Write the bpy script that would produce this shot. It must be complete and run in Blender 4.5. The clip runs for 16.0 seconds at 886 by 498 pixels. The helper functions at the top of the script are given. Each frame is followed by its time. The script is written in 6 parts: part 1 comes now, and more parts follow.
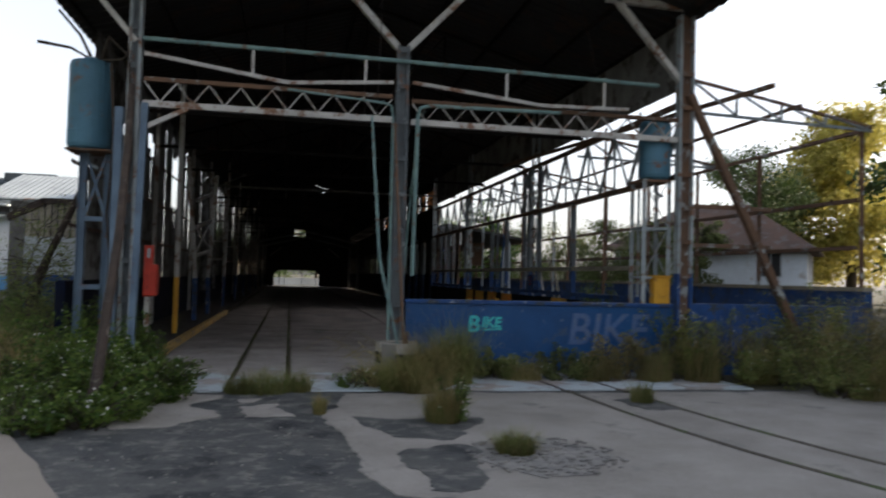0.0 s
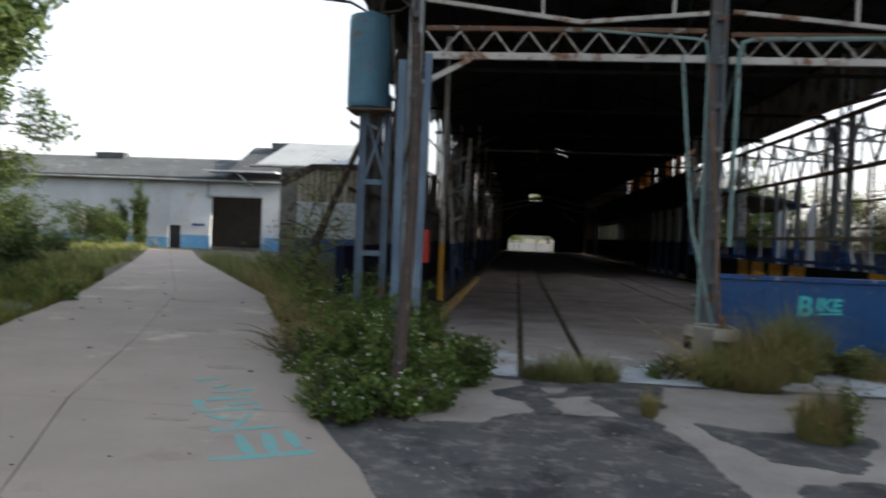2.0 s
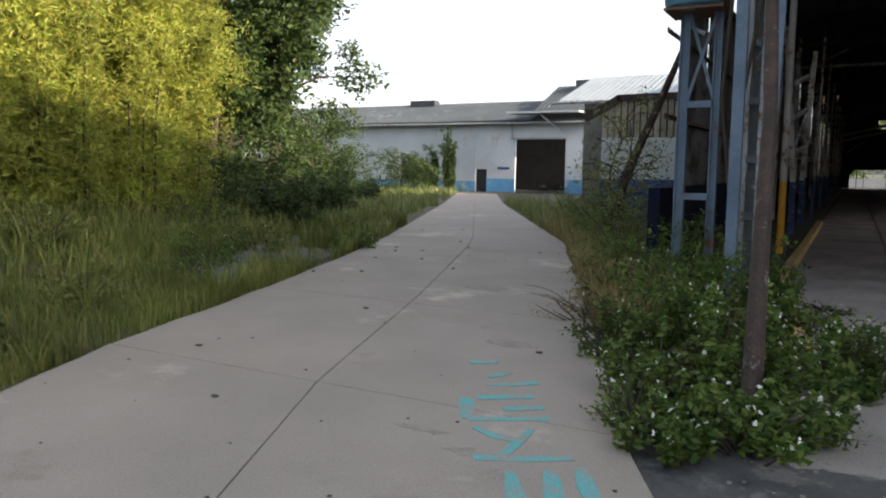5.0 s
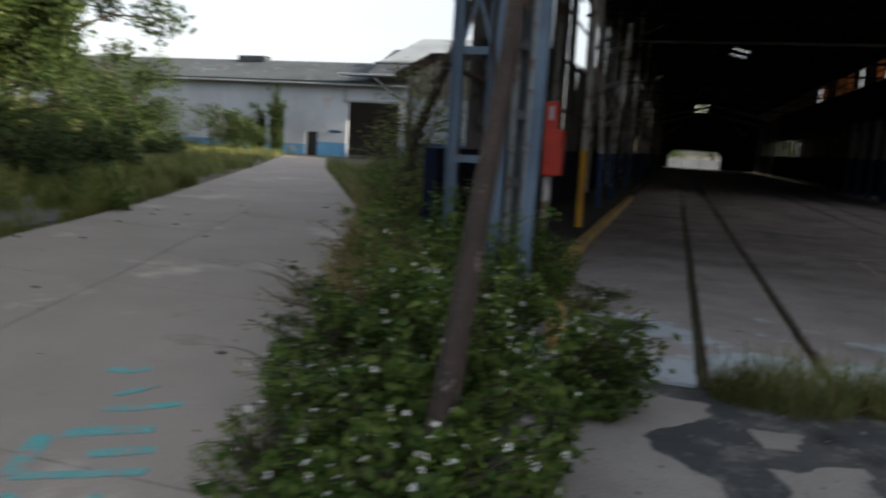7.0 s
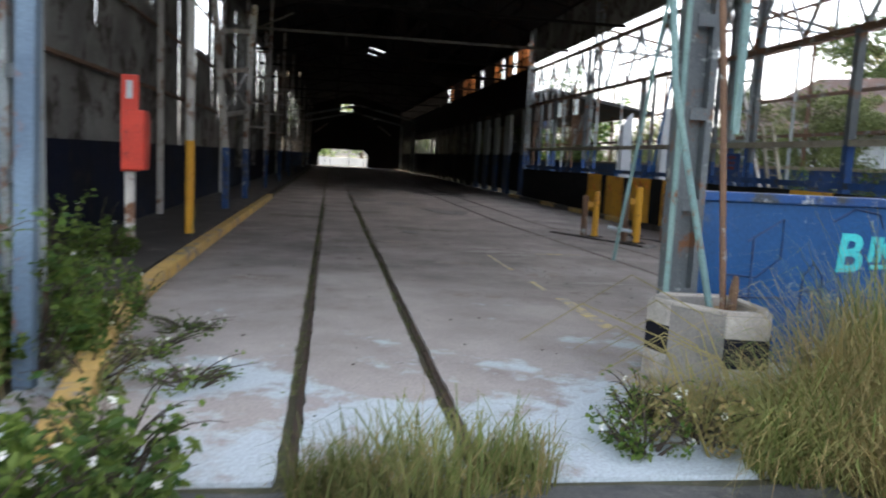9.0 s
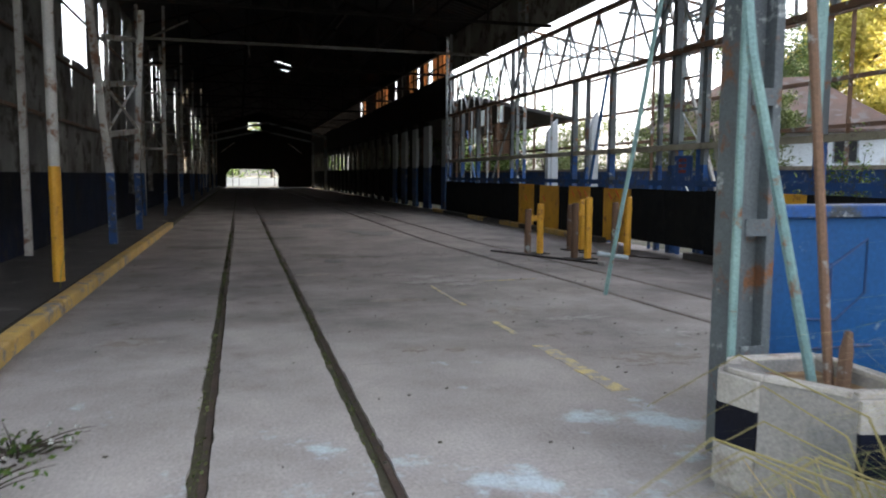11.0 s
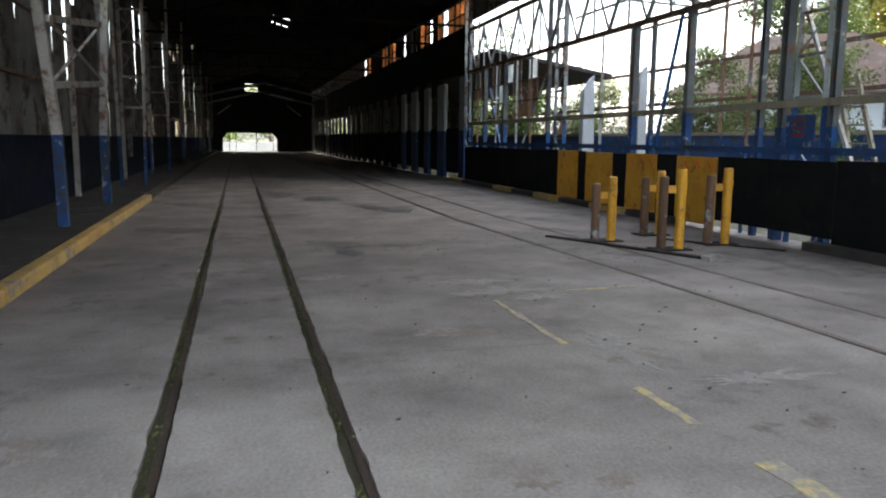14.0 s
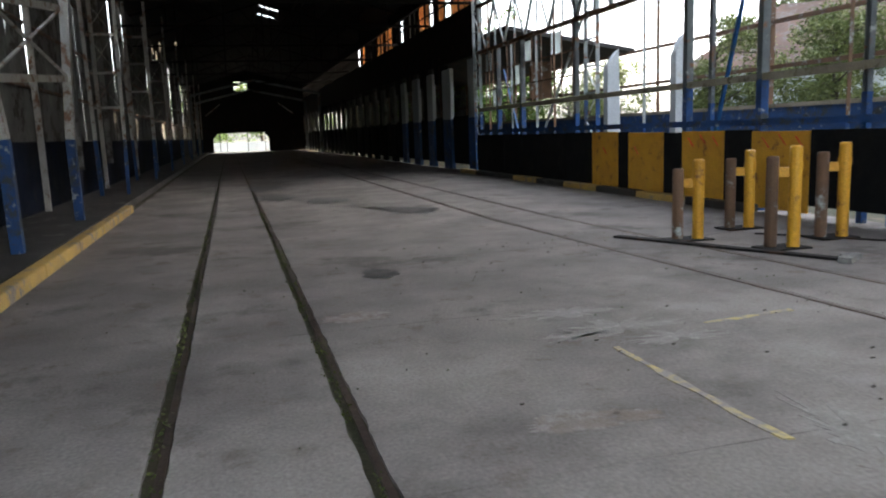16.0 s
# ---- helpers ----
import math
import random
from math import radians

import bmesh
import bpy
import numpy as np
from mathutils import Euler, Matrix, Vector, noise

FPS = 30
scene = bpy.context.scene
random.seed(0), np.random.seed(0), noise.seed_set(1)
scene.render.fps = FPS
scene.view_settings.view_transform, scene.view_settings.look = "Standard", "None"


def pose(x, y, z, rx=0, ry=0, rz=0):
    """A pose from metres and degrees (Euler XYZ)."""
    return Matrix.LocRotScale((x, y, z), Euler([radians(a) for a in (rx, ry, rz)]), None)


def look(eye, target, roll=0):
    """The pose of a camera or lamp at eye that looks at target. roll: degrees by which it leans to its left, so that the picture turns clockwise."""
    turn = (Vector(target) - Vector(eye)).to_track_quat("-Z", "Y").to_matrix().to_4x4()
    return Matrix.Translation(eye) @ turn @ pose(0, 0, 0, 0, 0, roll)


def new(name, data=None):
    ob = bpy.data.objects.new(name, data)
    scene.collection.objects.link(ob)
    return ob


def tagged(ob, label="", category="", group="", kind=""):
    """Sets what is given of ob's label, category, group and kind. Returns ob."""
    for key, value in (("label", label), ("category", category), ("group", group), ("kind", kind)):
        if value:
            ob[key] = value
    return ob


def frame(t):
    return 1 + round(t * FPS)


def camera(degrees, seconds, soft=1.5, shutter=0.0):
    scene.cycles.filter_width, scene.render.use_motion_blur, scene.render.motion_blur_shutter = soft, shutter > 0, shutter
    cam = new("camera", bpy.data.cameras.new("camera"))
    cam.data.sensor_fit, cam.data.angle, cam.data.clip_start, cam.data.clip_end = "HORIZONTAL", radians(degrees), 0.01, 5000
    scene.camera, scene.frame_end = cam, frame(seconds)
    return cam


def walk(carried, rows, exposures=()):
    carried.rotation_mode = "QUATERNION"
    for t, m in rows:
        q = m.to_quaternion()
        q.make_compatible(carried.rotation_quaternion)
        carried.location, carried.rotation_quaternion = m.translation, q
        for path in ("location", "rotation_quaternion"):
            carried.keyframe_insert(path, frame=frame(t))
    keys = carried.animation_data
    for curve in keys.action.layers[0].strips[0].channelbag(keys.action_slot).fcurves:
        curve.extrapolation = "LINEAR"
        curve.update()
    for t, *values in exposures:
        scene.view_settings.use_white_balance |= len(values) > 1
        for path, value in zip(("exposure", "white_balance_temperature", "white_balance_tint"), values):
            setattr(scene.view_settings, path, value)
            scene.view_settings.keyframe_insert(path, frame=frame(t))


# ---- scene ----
cam = camera(61.2, 16.0, 2.0, 0.5)
PATH = [
    (0, (0.472, -14.373, 1.995), (0.869, -12.414, 2.069), 1.5),
    (0.5, (0.039, -13.745, 2.028), (0.291, -11.76, 2.036), 1.7),
    (1, (-0.165, -13.378, 2.012), (-0.085, -11.381, 1.957), 1.5),
    (1.5, (-0.366, -12.88, 1.989), (-0.391, -10.88, 1.947), 2.0),
    (2, (-0.673, -12.411, 2.022), (-0.869, -10.421, 1.983), 2.2),
    (2.5, (-0.855, -12.063, 2.029), (-1.337, -10.122, 2.021), 0.6),
    (3, (-1.097, -11.777, 1.991), (-1.721, -9.878, 1.923), 1.5),
    (3.5, (-1.355, -11.24, 2.027), (-2.156, -9.412, 1.895), 0.7),
    (3.7, (-1.414, -11.019, 2.003), (-2.282, -9.221, 1.878), 1.8),
    (5.8, (-1.357, -9.016, 1.975), (-2.319, -7.282, 1.718), 0.1),
    (6, (-1.32, -8.778, 1.932), (-2.262, -7.029, 1.698), 0.8),
    (6.5, (-1.191, -8.326, 1.936), (-2.062, -6.551, 1.634), -1.2),
    (7, (-0.921, -7.505, 1.819), (-1.491, -5.61, 1.533), 3.3),
    (7.5, (-0.792, -6.911, 1.727), (-1.022, -4.942, 1.461), 3.8),
    (8, (-0.595, -6.299, 1.734), (-0.542, -4.328, 1.396), 3.6),
    (8.5, (-0.431, -5.713, 1.724), (-0.313, -3.744, 1.39), 4.4),
    (9, (-0.356, -5.076, 1.675), (-0.051, -3.114, 1.438), 2.9),
    (9.5, (-0.301, -4.532, 1.677), (0.137, -2.604, 1.379), 0.6),
    (10, (-0.265, -3.934, 1.663), (0.168, -1.997, 1.42), 0.5),
    (10.2, (-0.26, -3.755, 1.651), (0.196, -1.821, 1.429), 1.3),
    (12.3, (-0.334, -1.345, 1.761), (0.284, 0.547, 1.566), -2.2),
    (12.5, (-0.336, -1.111, 1.743), (0.237, 0.795, 1.545), -2.5),
    (13, (-0.259, -0.591, 1.696), (0.202, 1.347, 1.521), 0.4),
    (13.5, (-0.119, 0.085, 1.657), (0.337, 2.014, 1.392), 1.3),
    (14, (-0.053, 0.763, 1.672), (0.466, 2.673, 1.385), 0.6),
    (14.5, (-0.013, 1.372, 1.62), (0.458, 3.297, 1.352), -2.0),
    (15, (-0.073, 2.111, 1.586), (0.453, 4.03, 1.393), -0.4),
    (15.5, (-0.085, 2.72, 1.601), (0.449, 4.631, 1.35), -3.5),
    (16, (-0.062, 3.368, 1.592), (0.464, 5.272, 1.283), -2.1),
]
walk(cam, [(t, look(eye, target, roll)) for t, eye, target, roll in PATH],
     [(0.0, 0.95, 6150, 14), (1.0, 0.78, 6150, 14), (1.5, 0.98, 6150, 14), (3.5, 1.4, 6150, 14), (6.0, 1.05, 6150, 14), (6.5, 0.85, 6150, 14), (7.0, 0.82, 6150, 14), (7.5, 1.4, 6150, 14), (8.0, 2.05, 6150, 14), (9.0, 2.7, 6150, 14), (10.0, 2.75, 6150, 14), (12.5, 2.82, 6150, 10), (14.0, 2.95, 6150, 10), (16.0, 3.08, 6150, 10)])


# ---- world, sun, exposure ----
SUN_EL, SUN_AZ = 18.5, 92.5
world = bpy.data.worlds.new("world")
scene.world = world
world.use_nodes = True
wn = world.node_tree
sky = wn.nodes.new("ShaderNodeTexSky")
sky.sky_type, sky.sun_disc = "NISHITA", False
sky.sun_elevation, sky.sun_rotation = radians(SUN_EL), radians(SUN_AZ)
sky.dust_density, sky.air_density = 3.0, 1.2
haze = wn.nodes.new("ShaderNodeHueSaturation")
haze.inputs["Saturation"].default_value, haze.inputs["Value"].default_value = 0.35, 1.3
wn.links.new(sky.outputs[0], haze.inputs["Color"])
wn.links.new(haze.outputs[0], wn.nodes["Background"].inputs[0])
wn.nodes["Background"].inputs[1].default_value = 0.15
sun_data = bpy.data.lights.new("sun", "SUN")
sun_data.energy, sun_data.angle, sun_data.color = 5.0, radians(0.6), (1.0, 0.83, 0.58)
sun = new("sun", sun_data)
sun.matrix_world = look((0, 0, 0), (-math.sin(radians(SUN_AZ)) * math.cos(radians(SUN_EL)),
                                    -math.cos(radians(SUN_AZ)) * math.cos(radians(SUN_EL)), -math.sin(radians(SUN_EL))))

# ---- materials ----
rng = np.random.default_rng(7)


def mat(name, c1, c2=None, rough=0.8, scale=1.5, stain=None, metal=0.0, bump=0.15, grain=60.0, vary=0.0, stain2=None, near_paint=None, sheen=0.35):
    """Two tones by large noise, up to two stains (colour, scale, cover), grain in colour and relief."""
    m = bpy.data.materials.new(name)
    m.use_nodes = True
    nt, nd, ln = m.node_tree, m.node_tree.nodes, m.node_tree.links
    bsdf = nd["Principled BSDF"]
    geo = nd.new("ShaderNodeNewGeometry")

    def noisy(s, detail=5.0, rgh=0.6):
        n = nd.new("ShaderNodeTexNoise")
        n.inputs["Scale"].default_value, n.inputs["Detail"].default_value, n.inputs["Roughness"].default_value = s, detail, rgh
        ln.new(geo.outputs["Position"], n.inputs["Vector"])
        return n.outputs["Fac"]

    def ramp(src, a, b):
        r = nd.new("ShaderNodeMapRange")
        r.inputs[1].default_value, r.inputs[2].default_value = a, b
        ln.new(src, r.inputs[0])
        return r.outputs[0]

    def mix(fac, a, b, kind="MIX"):
        x = nd.new("ShaderNodeMix")
        x.data_type, x.blend_type = "RGBA", kind
        if isinstance(fac, float):
            x.inputs[0].default_value = fac
        else:
            ln.new(fac, x.inputs[0])
        for i, c in ((6, a), (7, b)):
            if isinstance(c, tuple):
                x.inputs[i].default_value = (*c, 1)
            else:
                ln.new(c, x.inputs[i])
        return x.outputs[2]

    c2 = c2 or tuple(v * 0.7 for v in c1)
    col = mix(ramp(noisy(scale), 0.35, 0.65), c1, c2)
    for st in (stain, stain2):
        if st:
            sc, ss, cover = st
            col = mix(ramp(noisy(ss, 8.0, 0.7), 0.62 - cover * 0.3, 0.70 - cover * 0.3), col, sc)
    if near_paint:
        # flaking paint, thick by the threshold and worn away further in
        sep = nd.new("ShaderNodeSeparateXYZ")
        ln.new(geo.outputs["Position"], sep.inputs[0])
        fade = nd.new("ShaderNodeMapRange")
        fade.inputs[1].default_value, fade.inputs[2].default_value, fade.inputs[3].default_value, fade.inputs[4].default_value = -1.5, 5.0, 0.12, -0.17
        ln.new(sep.outputs[1], fade.inputs[0])
        tot = nd.new("ShaderNodeMath")
        ln.new(noisy(0.9, 9.0, 0.68), tot.inputs[0])
        ln.new(fade.outputs[0], tot.inputs[1])
        # paler concrete towards the front: entering daylight put into colour, under the paint
        front_light = nd.new("ShaderNodeMapRange")
        front_light.inputs[1].default_value, front_light.inputs[2].default_value, front_light.inputs[3].default_value, front_light.inputs[4].default_value = 0.0, 14.0, 0.2, -0.22
        ln.new(sep.outputs[1], front_light.inputs[0])
        lit_mask = nd.new("ShaderNodeMath")
        ln.new(noisy(0.35, 6.0, 0.62), lit_mask.inputs[0])
        ln.new(front_light.outputs[0], lit_mask.inputs[1])
        col = mix(ramp(lit_mask.outputs[0], 0.42, 0.62), col, mix(ramp(noisy(1.1), 0.35, 0.65), (0.37, 0.338, 0.313), (0.275, 0.247, 0.23)))
        col = mix(ramp(tot.outputs[0], 0.53, 0.60), col, near_paint)
    fine = noisy(grain, 4.0, 0.7)
    g = nd.new("ShaderNodeMapRange")
    g.inputs[1].default_value, g.inputs[2].default_value, g.inputs[3].default_value, g.inputs[4].default_value = 0.3, 0.7, 0.72, 1.2
    ln.new(fine, g.inputs[0])
    mul = nd.new("ShaderNodeVectorMath")
    mul.operation = "SCALE"
    ln.new(col, mul.inputs[0])
    ln.new(g.outputs[0], mul.inputs["Scale"])
    col = mul.outputs[0]
    if vary:
        oi = nd.new("ShaderNodeObjectInfo")
        v = nd.new("ShaderNodeMapRange")
        v.inputs[3].default_value, v.inputs[4].default_value = 1 - vary, 1 + vary
        ln.new(oi.outputs["Random"], v.inputs[0])
        m2 = nd.new("ShaderNodeVectorMath")
        m2.operation = "SCALE"
        ln.new(col, m2.inputs[0])
        ln.new(v.outputs[0], m2.inputs["Scale"])
        col = m2.outputs[0]
    ln.new(col, bsdf.inputs["Base Color"])
    rr = nd.new("ShaderNodeMapRange")
    rr.inputs[3].default_value, rr.inputs[4].default_value = max(0.05, rough - 0.15), min(1.0, rough + 0.12)
    ln.new(noisy(scale * 3), rr.inputs[0])
    ln.new(rr.outputs[0], bsdf.inputs["Roughness"])
    bsdf.inputs["Metallic"].default_value = metal
    bsdf.inputs["Specular IOR Level"].default_value = sheen
    if bump:
        b = nd.new("ShaderNodeBump")
        b.inputs["Strength"].default_value, b.inputs["Distance"].default_value = bump, 0.02
        ln.new(fine, b.inputs["Height"])
        ln.new(b.outputs[0], bsdf.inputs["Normal"])
    return m


def leaf_mat(name, c1, c2, through_light=0.35, rough=0.55):
    m = bpy.data.materials.new(name)
    m.use_nodes = True
    nt, nd, ln = m.node_tree, m.node_tree.nodes, m.node_tree.links
    bsdf = nd["Principled BSDF"]
    geo = nd.new("ShaderNodeNewGeometry")
    x = nd.new("ShaderNodeMix")
    x.data_type = "RGBA"
    x.inputs[6].default_value, x.inputs[7].default_value = (*c1, 1), (*c2, 1)
    ln.new(geo.outputs["Random Per Island"], x.inputs[0])
    n = nd.new("ShaderNodeTexNoise")
    n.inputs["Scale"].default_value = 0.7
    ln.new(geo.outputs["Position"], n.inputs["Vector"])
    s = nd.new("ShaderNodeMapRange")
    s.inputs[1].default_value, s.inputs[2].default_value, s.inputs[3].default_value, s.inputs[4].default_value = 0.3, 0.7, 0.6, 1.35
    ln.new(n.outputs[0], s.inputs[0])
    mul = nd.new("ShaderNodeVectorMath")
    mul.operation = "SCALE"
    ln.new(x.outputs[2], mul.inputs[0])
    ln.new(s.outputs[0], mul.inputs["Scale"])
    ln.new(mul.outputs[0], bsdf.inputs["Base Color"])
    bsdf.inputs["Roughness"].default_value = rough
    bsdf.inputs["Specular IOR Level"].default_value = 0.25
    tr = nd.new("ShaderNodeBsdfTranslucent")
    ln.new(mul.outputs[0], tr.inputs[0])
    ms = nd.new("ShaderNodeMixShader")
    ms.inputs[0].default_value = through_light
    ln.new(bsdf.outputs[0], ms.inputs[1])
    ln.new(tr.outputs[0], ms.inputs[2])
    ln.new(ms.outputs[0], nd["Material Output"].inputs[0])
    return m


RUST = (0.16, 0.07, 0.03)
M_ASPHALT = mat("asphalt", (0.055, 0.06, 0.062), (0.10, 0.10, 0.095), 0.75, 0.8, ((0.15, 0.145, 0.135), 3.2, 0.34), grain=45, bump=0.5, stain2=((0.03, 0.032, 0.035), 0.9, 0.3))
M_EARTH = mat("earth", (0.09, 0.075, 0.05), (0.055, 0.06, 0.03), 0.95, 0.4, ((0.15, 0.12, 0.08), 1.5, 0.2), grain=25, bump=0.6)
M_ROAD = mat("road_concrete", (0.31, 0.27, 0.23), (0.26, 0.23, 0.195), 0.85, 0.5, ((0.24, 0.21, 0.175), 0.9, 0.08), grain=70, bump=0.12, stain2=((0.44, 0.385, 0.32), 0.35, 0.15))
M_YARD = mat("yard_concrete", (0.30, 0.28, 0.255), (0.22, 0.205, 0.185), 0.85, 0.9, ((0.17, 0.165, 0.155), 1.3, 0.15), grain=50, bump=0.3)
M_FLOOR = mat("shed_floor_concrete", (0.25, 0.225, 0.207), (0.165, 0.147, 0.136), 0.88, 0.8, ((0.125, 0.111, 0.10), 0.45, 0.24), grain=40, bump=0.15, stain2=((0.16, 0.132, 0.115), 2.2, 0.18), near_paint=(0.42, 0.475, 0.50), sheen=0.12)
M_PAINTED = mat("pale_blue_floor_paint", (0.44, 0.53, 0.57), (0.36, 0.42, 0.45), 0.7, 1.2, ((0.30, 0.265, 0.235), 1.6, 0.45), grain=40, bump=0.12, stain2=((0.30, 0.265, 0.235), 5.0, 0.25))
M_GROOVE = mat("groove_dirt", (0.05, 0.043, 0.036), (0.085, 0.075, 0.055), 0.95, 3.0, ((0.05, 0.075, 0.02), 2.0, 0.3), grain=50, bump=0.6)
M_RAIL = mat("rail_steel", (0.09, 0.07, 0.06), (0.13, 0.09, 0.07), 0.55, 3.0, metal=0.7)
M_KERB = mat("yellow_kerb_paint", (0.55, 0.36, 0.10), (0.42, 0.28, 0.10), 0.8, 2.0, ((0.24, 0.21, 0.18), 3.5, 0.3), grain=50, bump=0.3)
M_YELLOW = mat("yellow_steel_paint", (0.62, 0.32, 0.025), (0.50, 0.245, 0.022), 0.5, 2.0, (RUST, 4.0, 0.14), grain=40, bump=0.08)
M_BLACKP = mat("black_panel_paint", (0.008, 0.009, 0.010), (0.013, 0.013, 0.013), 0.85, 2.0, ((0.02, 0.018, 0.015), 4.0, 0.08), sheen=0.08)
M_BLUEGREY = mat("blue_grey_painted_steel", (0.12, 0.175, 0.235), (0.08, 0.12, 0.17), 0.6, 1.5, (RUST, 3.0, 0.12), bump=0.1)
M_BLUE = mat("blue_wall_paint", (0.007, 0.066, 0.19), (0.006, 0.05, 0.148), 0.5, 1.2, ((0.05, 0.075, 0.12), 2.0, 0.1), grain=30, bump=0.1, stain2=((0.25, 0.28, 0.30), 5.0, 0.0))
M_BLUED = mat("worn_blue_paint", (0.013, 0.065, 0.21), (0.012, 0.04, 0.12), 0.6, 1.6, ((0.04, 0.045, 0.05), 2.5, 0.3), stain2=((0.30, 0.32, 0.33), 6.0, 0.1))
M_TURQ = mat("turquoise_paint", (0.19, 0.29, 0.27), (0.12, 0.20, 0.20), 0.55, 2.0, (RUST, 4.0, 0.2), bump=0.06)
M_TANK = mat("tank_blue_paint", (0.085, 0.20, 0.275), (0.06, 0.145, 0.20), 0.6, 1.0, (RUST, 2.2, 0.12), bump=0.06)
M_STEEL = mat("grey_painted_steel", (0.30, 0.33, 0.33), (0.20, 0.23, 0.24), 0.6, 1.5, (RUST, 3.5, 0.28), bump=0.1, vary=0.12)
M_PALE = mat("pale_painted_steel", (0.52, 0.50, 0.46), (0.38, 0.365, 0.335), 0.6, 1.5, ((0.19, 0.095, 0.05), 3.0, 0.34), bump=0.1, vary=0.1)
M_COLUMN = mat("dark_weathered_column_paint", (0.11, 0.125, 0.13), (0.07, 0.078, 0.085), 0.7, 1.6, (RUST, 3.0, 0.2), bump=0.15, stain2=((0.36, 0.38, 0.37), 4.0, 0.06))
M_RUSTY = mat("rusty_steel", (0.15, 0.085, 0.05), (0.10, 0.06, 0.04), 0.85, 3.0, ((0.30, 0.32, 0.31), 3.0, 0.18), bump=0.2, vary=0.15)
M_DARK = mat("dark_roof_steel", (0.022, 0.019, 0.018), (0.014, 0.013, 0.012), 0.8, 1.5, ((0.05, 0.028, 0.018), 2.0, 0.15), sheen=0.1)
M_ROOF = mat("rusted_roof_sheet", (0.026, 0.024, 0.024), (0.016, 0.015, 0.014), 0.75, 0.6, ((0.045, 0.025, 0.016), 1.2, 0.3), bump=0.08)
M_SHEET = mat("grey_cladding_sheet", (0.19, 0.187, 0.175), (0.10, 0.096, 0.088), 0.8, 0.7, ((0.045, 0.038, 0.03), 1.3, 0.35), bump=0.1, vary=0.25)
M_HOUSE = mat("white_house_paint", (0.66, 0.69, 0.71), (0.55, 0.58, 0.60), 0.85, 0.3, ((0.45, 0.42, 0.38), 0.8, 0.12), grain=20, bump=0.05)
M_RUBBLE = mat("grey_verge_gravel", (0.115, 0.115, 0.115), (0.075, 0.075, 0.07), 0.95, 2.0, ((0.16, 0.15, 0.13), 3.0, 0.25), grain=25, bump=0.6)
M_DUST = mat("brown_floor_stain", (0.19, 0.15, 0.12), (0.24, 0.21, 0.185), 0.85, 3.0, ((0.27, 0.245, 0.225), 5.0, 0.5), bump=0.1)
M_BRIGHT = mat("zinc_roof_sheet", (0.310, 0.340, 0.350), (0.260, 0.290, 0.300), 0.45, 0.5, ((0.175, 0.180, 0.180), 1.0, 0.15), metal=0.3, bump=0.05)
M_NAVY = mat("dark_navy_paint", (0.007, 0.012, 0.032), (0.009, 0.009, 0.013), 0.85, 0.8, ((0.02, 0.02, 0.022), 2.0, 0.2), sheen=0.1)
M_DARKCONC = mat("dark_concrete", (0.06, 0.054, 0.048), (0.036, 0.032, 0.029), 0.95, 0.8, ((0.13, 0.12, 0.105), 2.0, 0.12), bump=0.4)
M_OLDROOF = mat("weathered_grey_roof", (0.055, 0.066, 0.072), (0.036, 0.044, 0.05), 0.95, 0.4, ((0.12, 0.13, 0.135), 0.8, 0.2))
M_WHITE = mat("off_white_wall_paint", (0.46, 0.49, 0.51), (0.37, 0.40, 0.42), 0.85, 0.3, ((0.40, 0.37, 0.33), 0.8, 0.15), grain=20, bump=0.05)
# near-black colour stands for the shade of rooms behind doors and panes
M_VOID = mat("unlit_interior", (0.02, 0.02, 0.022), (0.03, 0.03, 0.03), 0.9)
M_WOOD = mat("weathered_wood", (0.062, 0.044, 0.034), (0.034, 0.026, 0.021), 0.9, 3.0, ((0.22, 0.19, 0.16), 5.0, 0.16), grain=30, bump=0.4)
M_PLANK = mat("grey_fence_plank", (0.34, 0.31, 0.24), (0.25, 0.22, 0.17), 0.9, 2.0, ((0.12, 0.10, 0.07), 3.0, 0.2), vary=0.25)
M_BARK = mat("bark", (0.06, 0.045, 0.032), (0.038, 0.03, 0.022), 0.95, 4.0, grain=25, bump=0.6)
M_RED = mat("red_paint", (0.60, 0.05, 0.025), (0.48, 0.04, 0.02), 0.5, 2.0, ((0.20, 0.03, 0.02), 4.0, 0.1), bump=0.05)
M_TEAL = mat("teal_spray_paint", (0.05, 0.46, 0.46), (0.05, 0.38, 0.40), 0.6, 4.0, bump=0.0)
M_TEALWORN = mat("worn_teal_spray_paint", (0.08, 0.36, 0.36), (0.17, 0.32, 0.31), 0.75, 5.0, ((0.27, 0.25, 0.215), 7.0, 0.36), bump=0.0)
M_SPRAY = mat("dark_spray_paint", (0.012, 0.03, 0.09), (0.02, 0.05, 0.13), 0.6, 4.0, bump=0.0)
M_GREYSPRAY = mat("faded_grey_spray_paint", (0.10, 0.13, 0.20), (0.06, 0.12, 0.27), 0.7, 5.0, bump=0.0)
M_TILE = mat("brown_roof_tile", (0.10, 0.058, 0.042), (0.068, 0.045, 0.036), 0.85, 0.8, ((0.10, 0.085, 0.075), 1.5, 0.3), vary=0.1)
M_CEMENT = mat("pale_plinth_concrete", (0.43, 0.40, 0.355), (0.32, 0.295, 0.26), 0.85, 3.0, ((0.25, 0.22, 0.19), 4.0, 0.25), bump=0.3)
M_LINE = mat("worn_yellow_line", (0.55, 0.42, 0.16), (0.36, 0.30, 0.20), 0.7, 3.0, ((0.28, 0.25, 0.22), 6.0, 0.55))
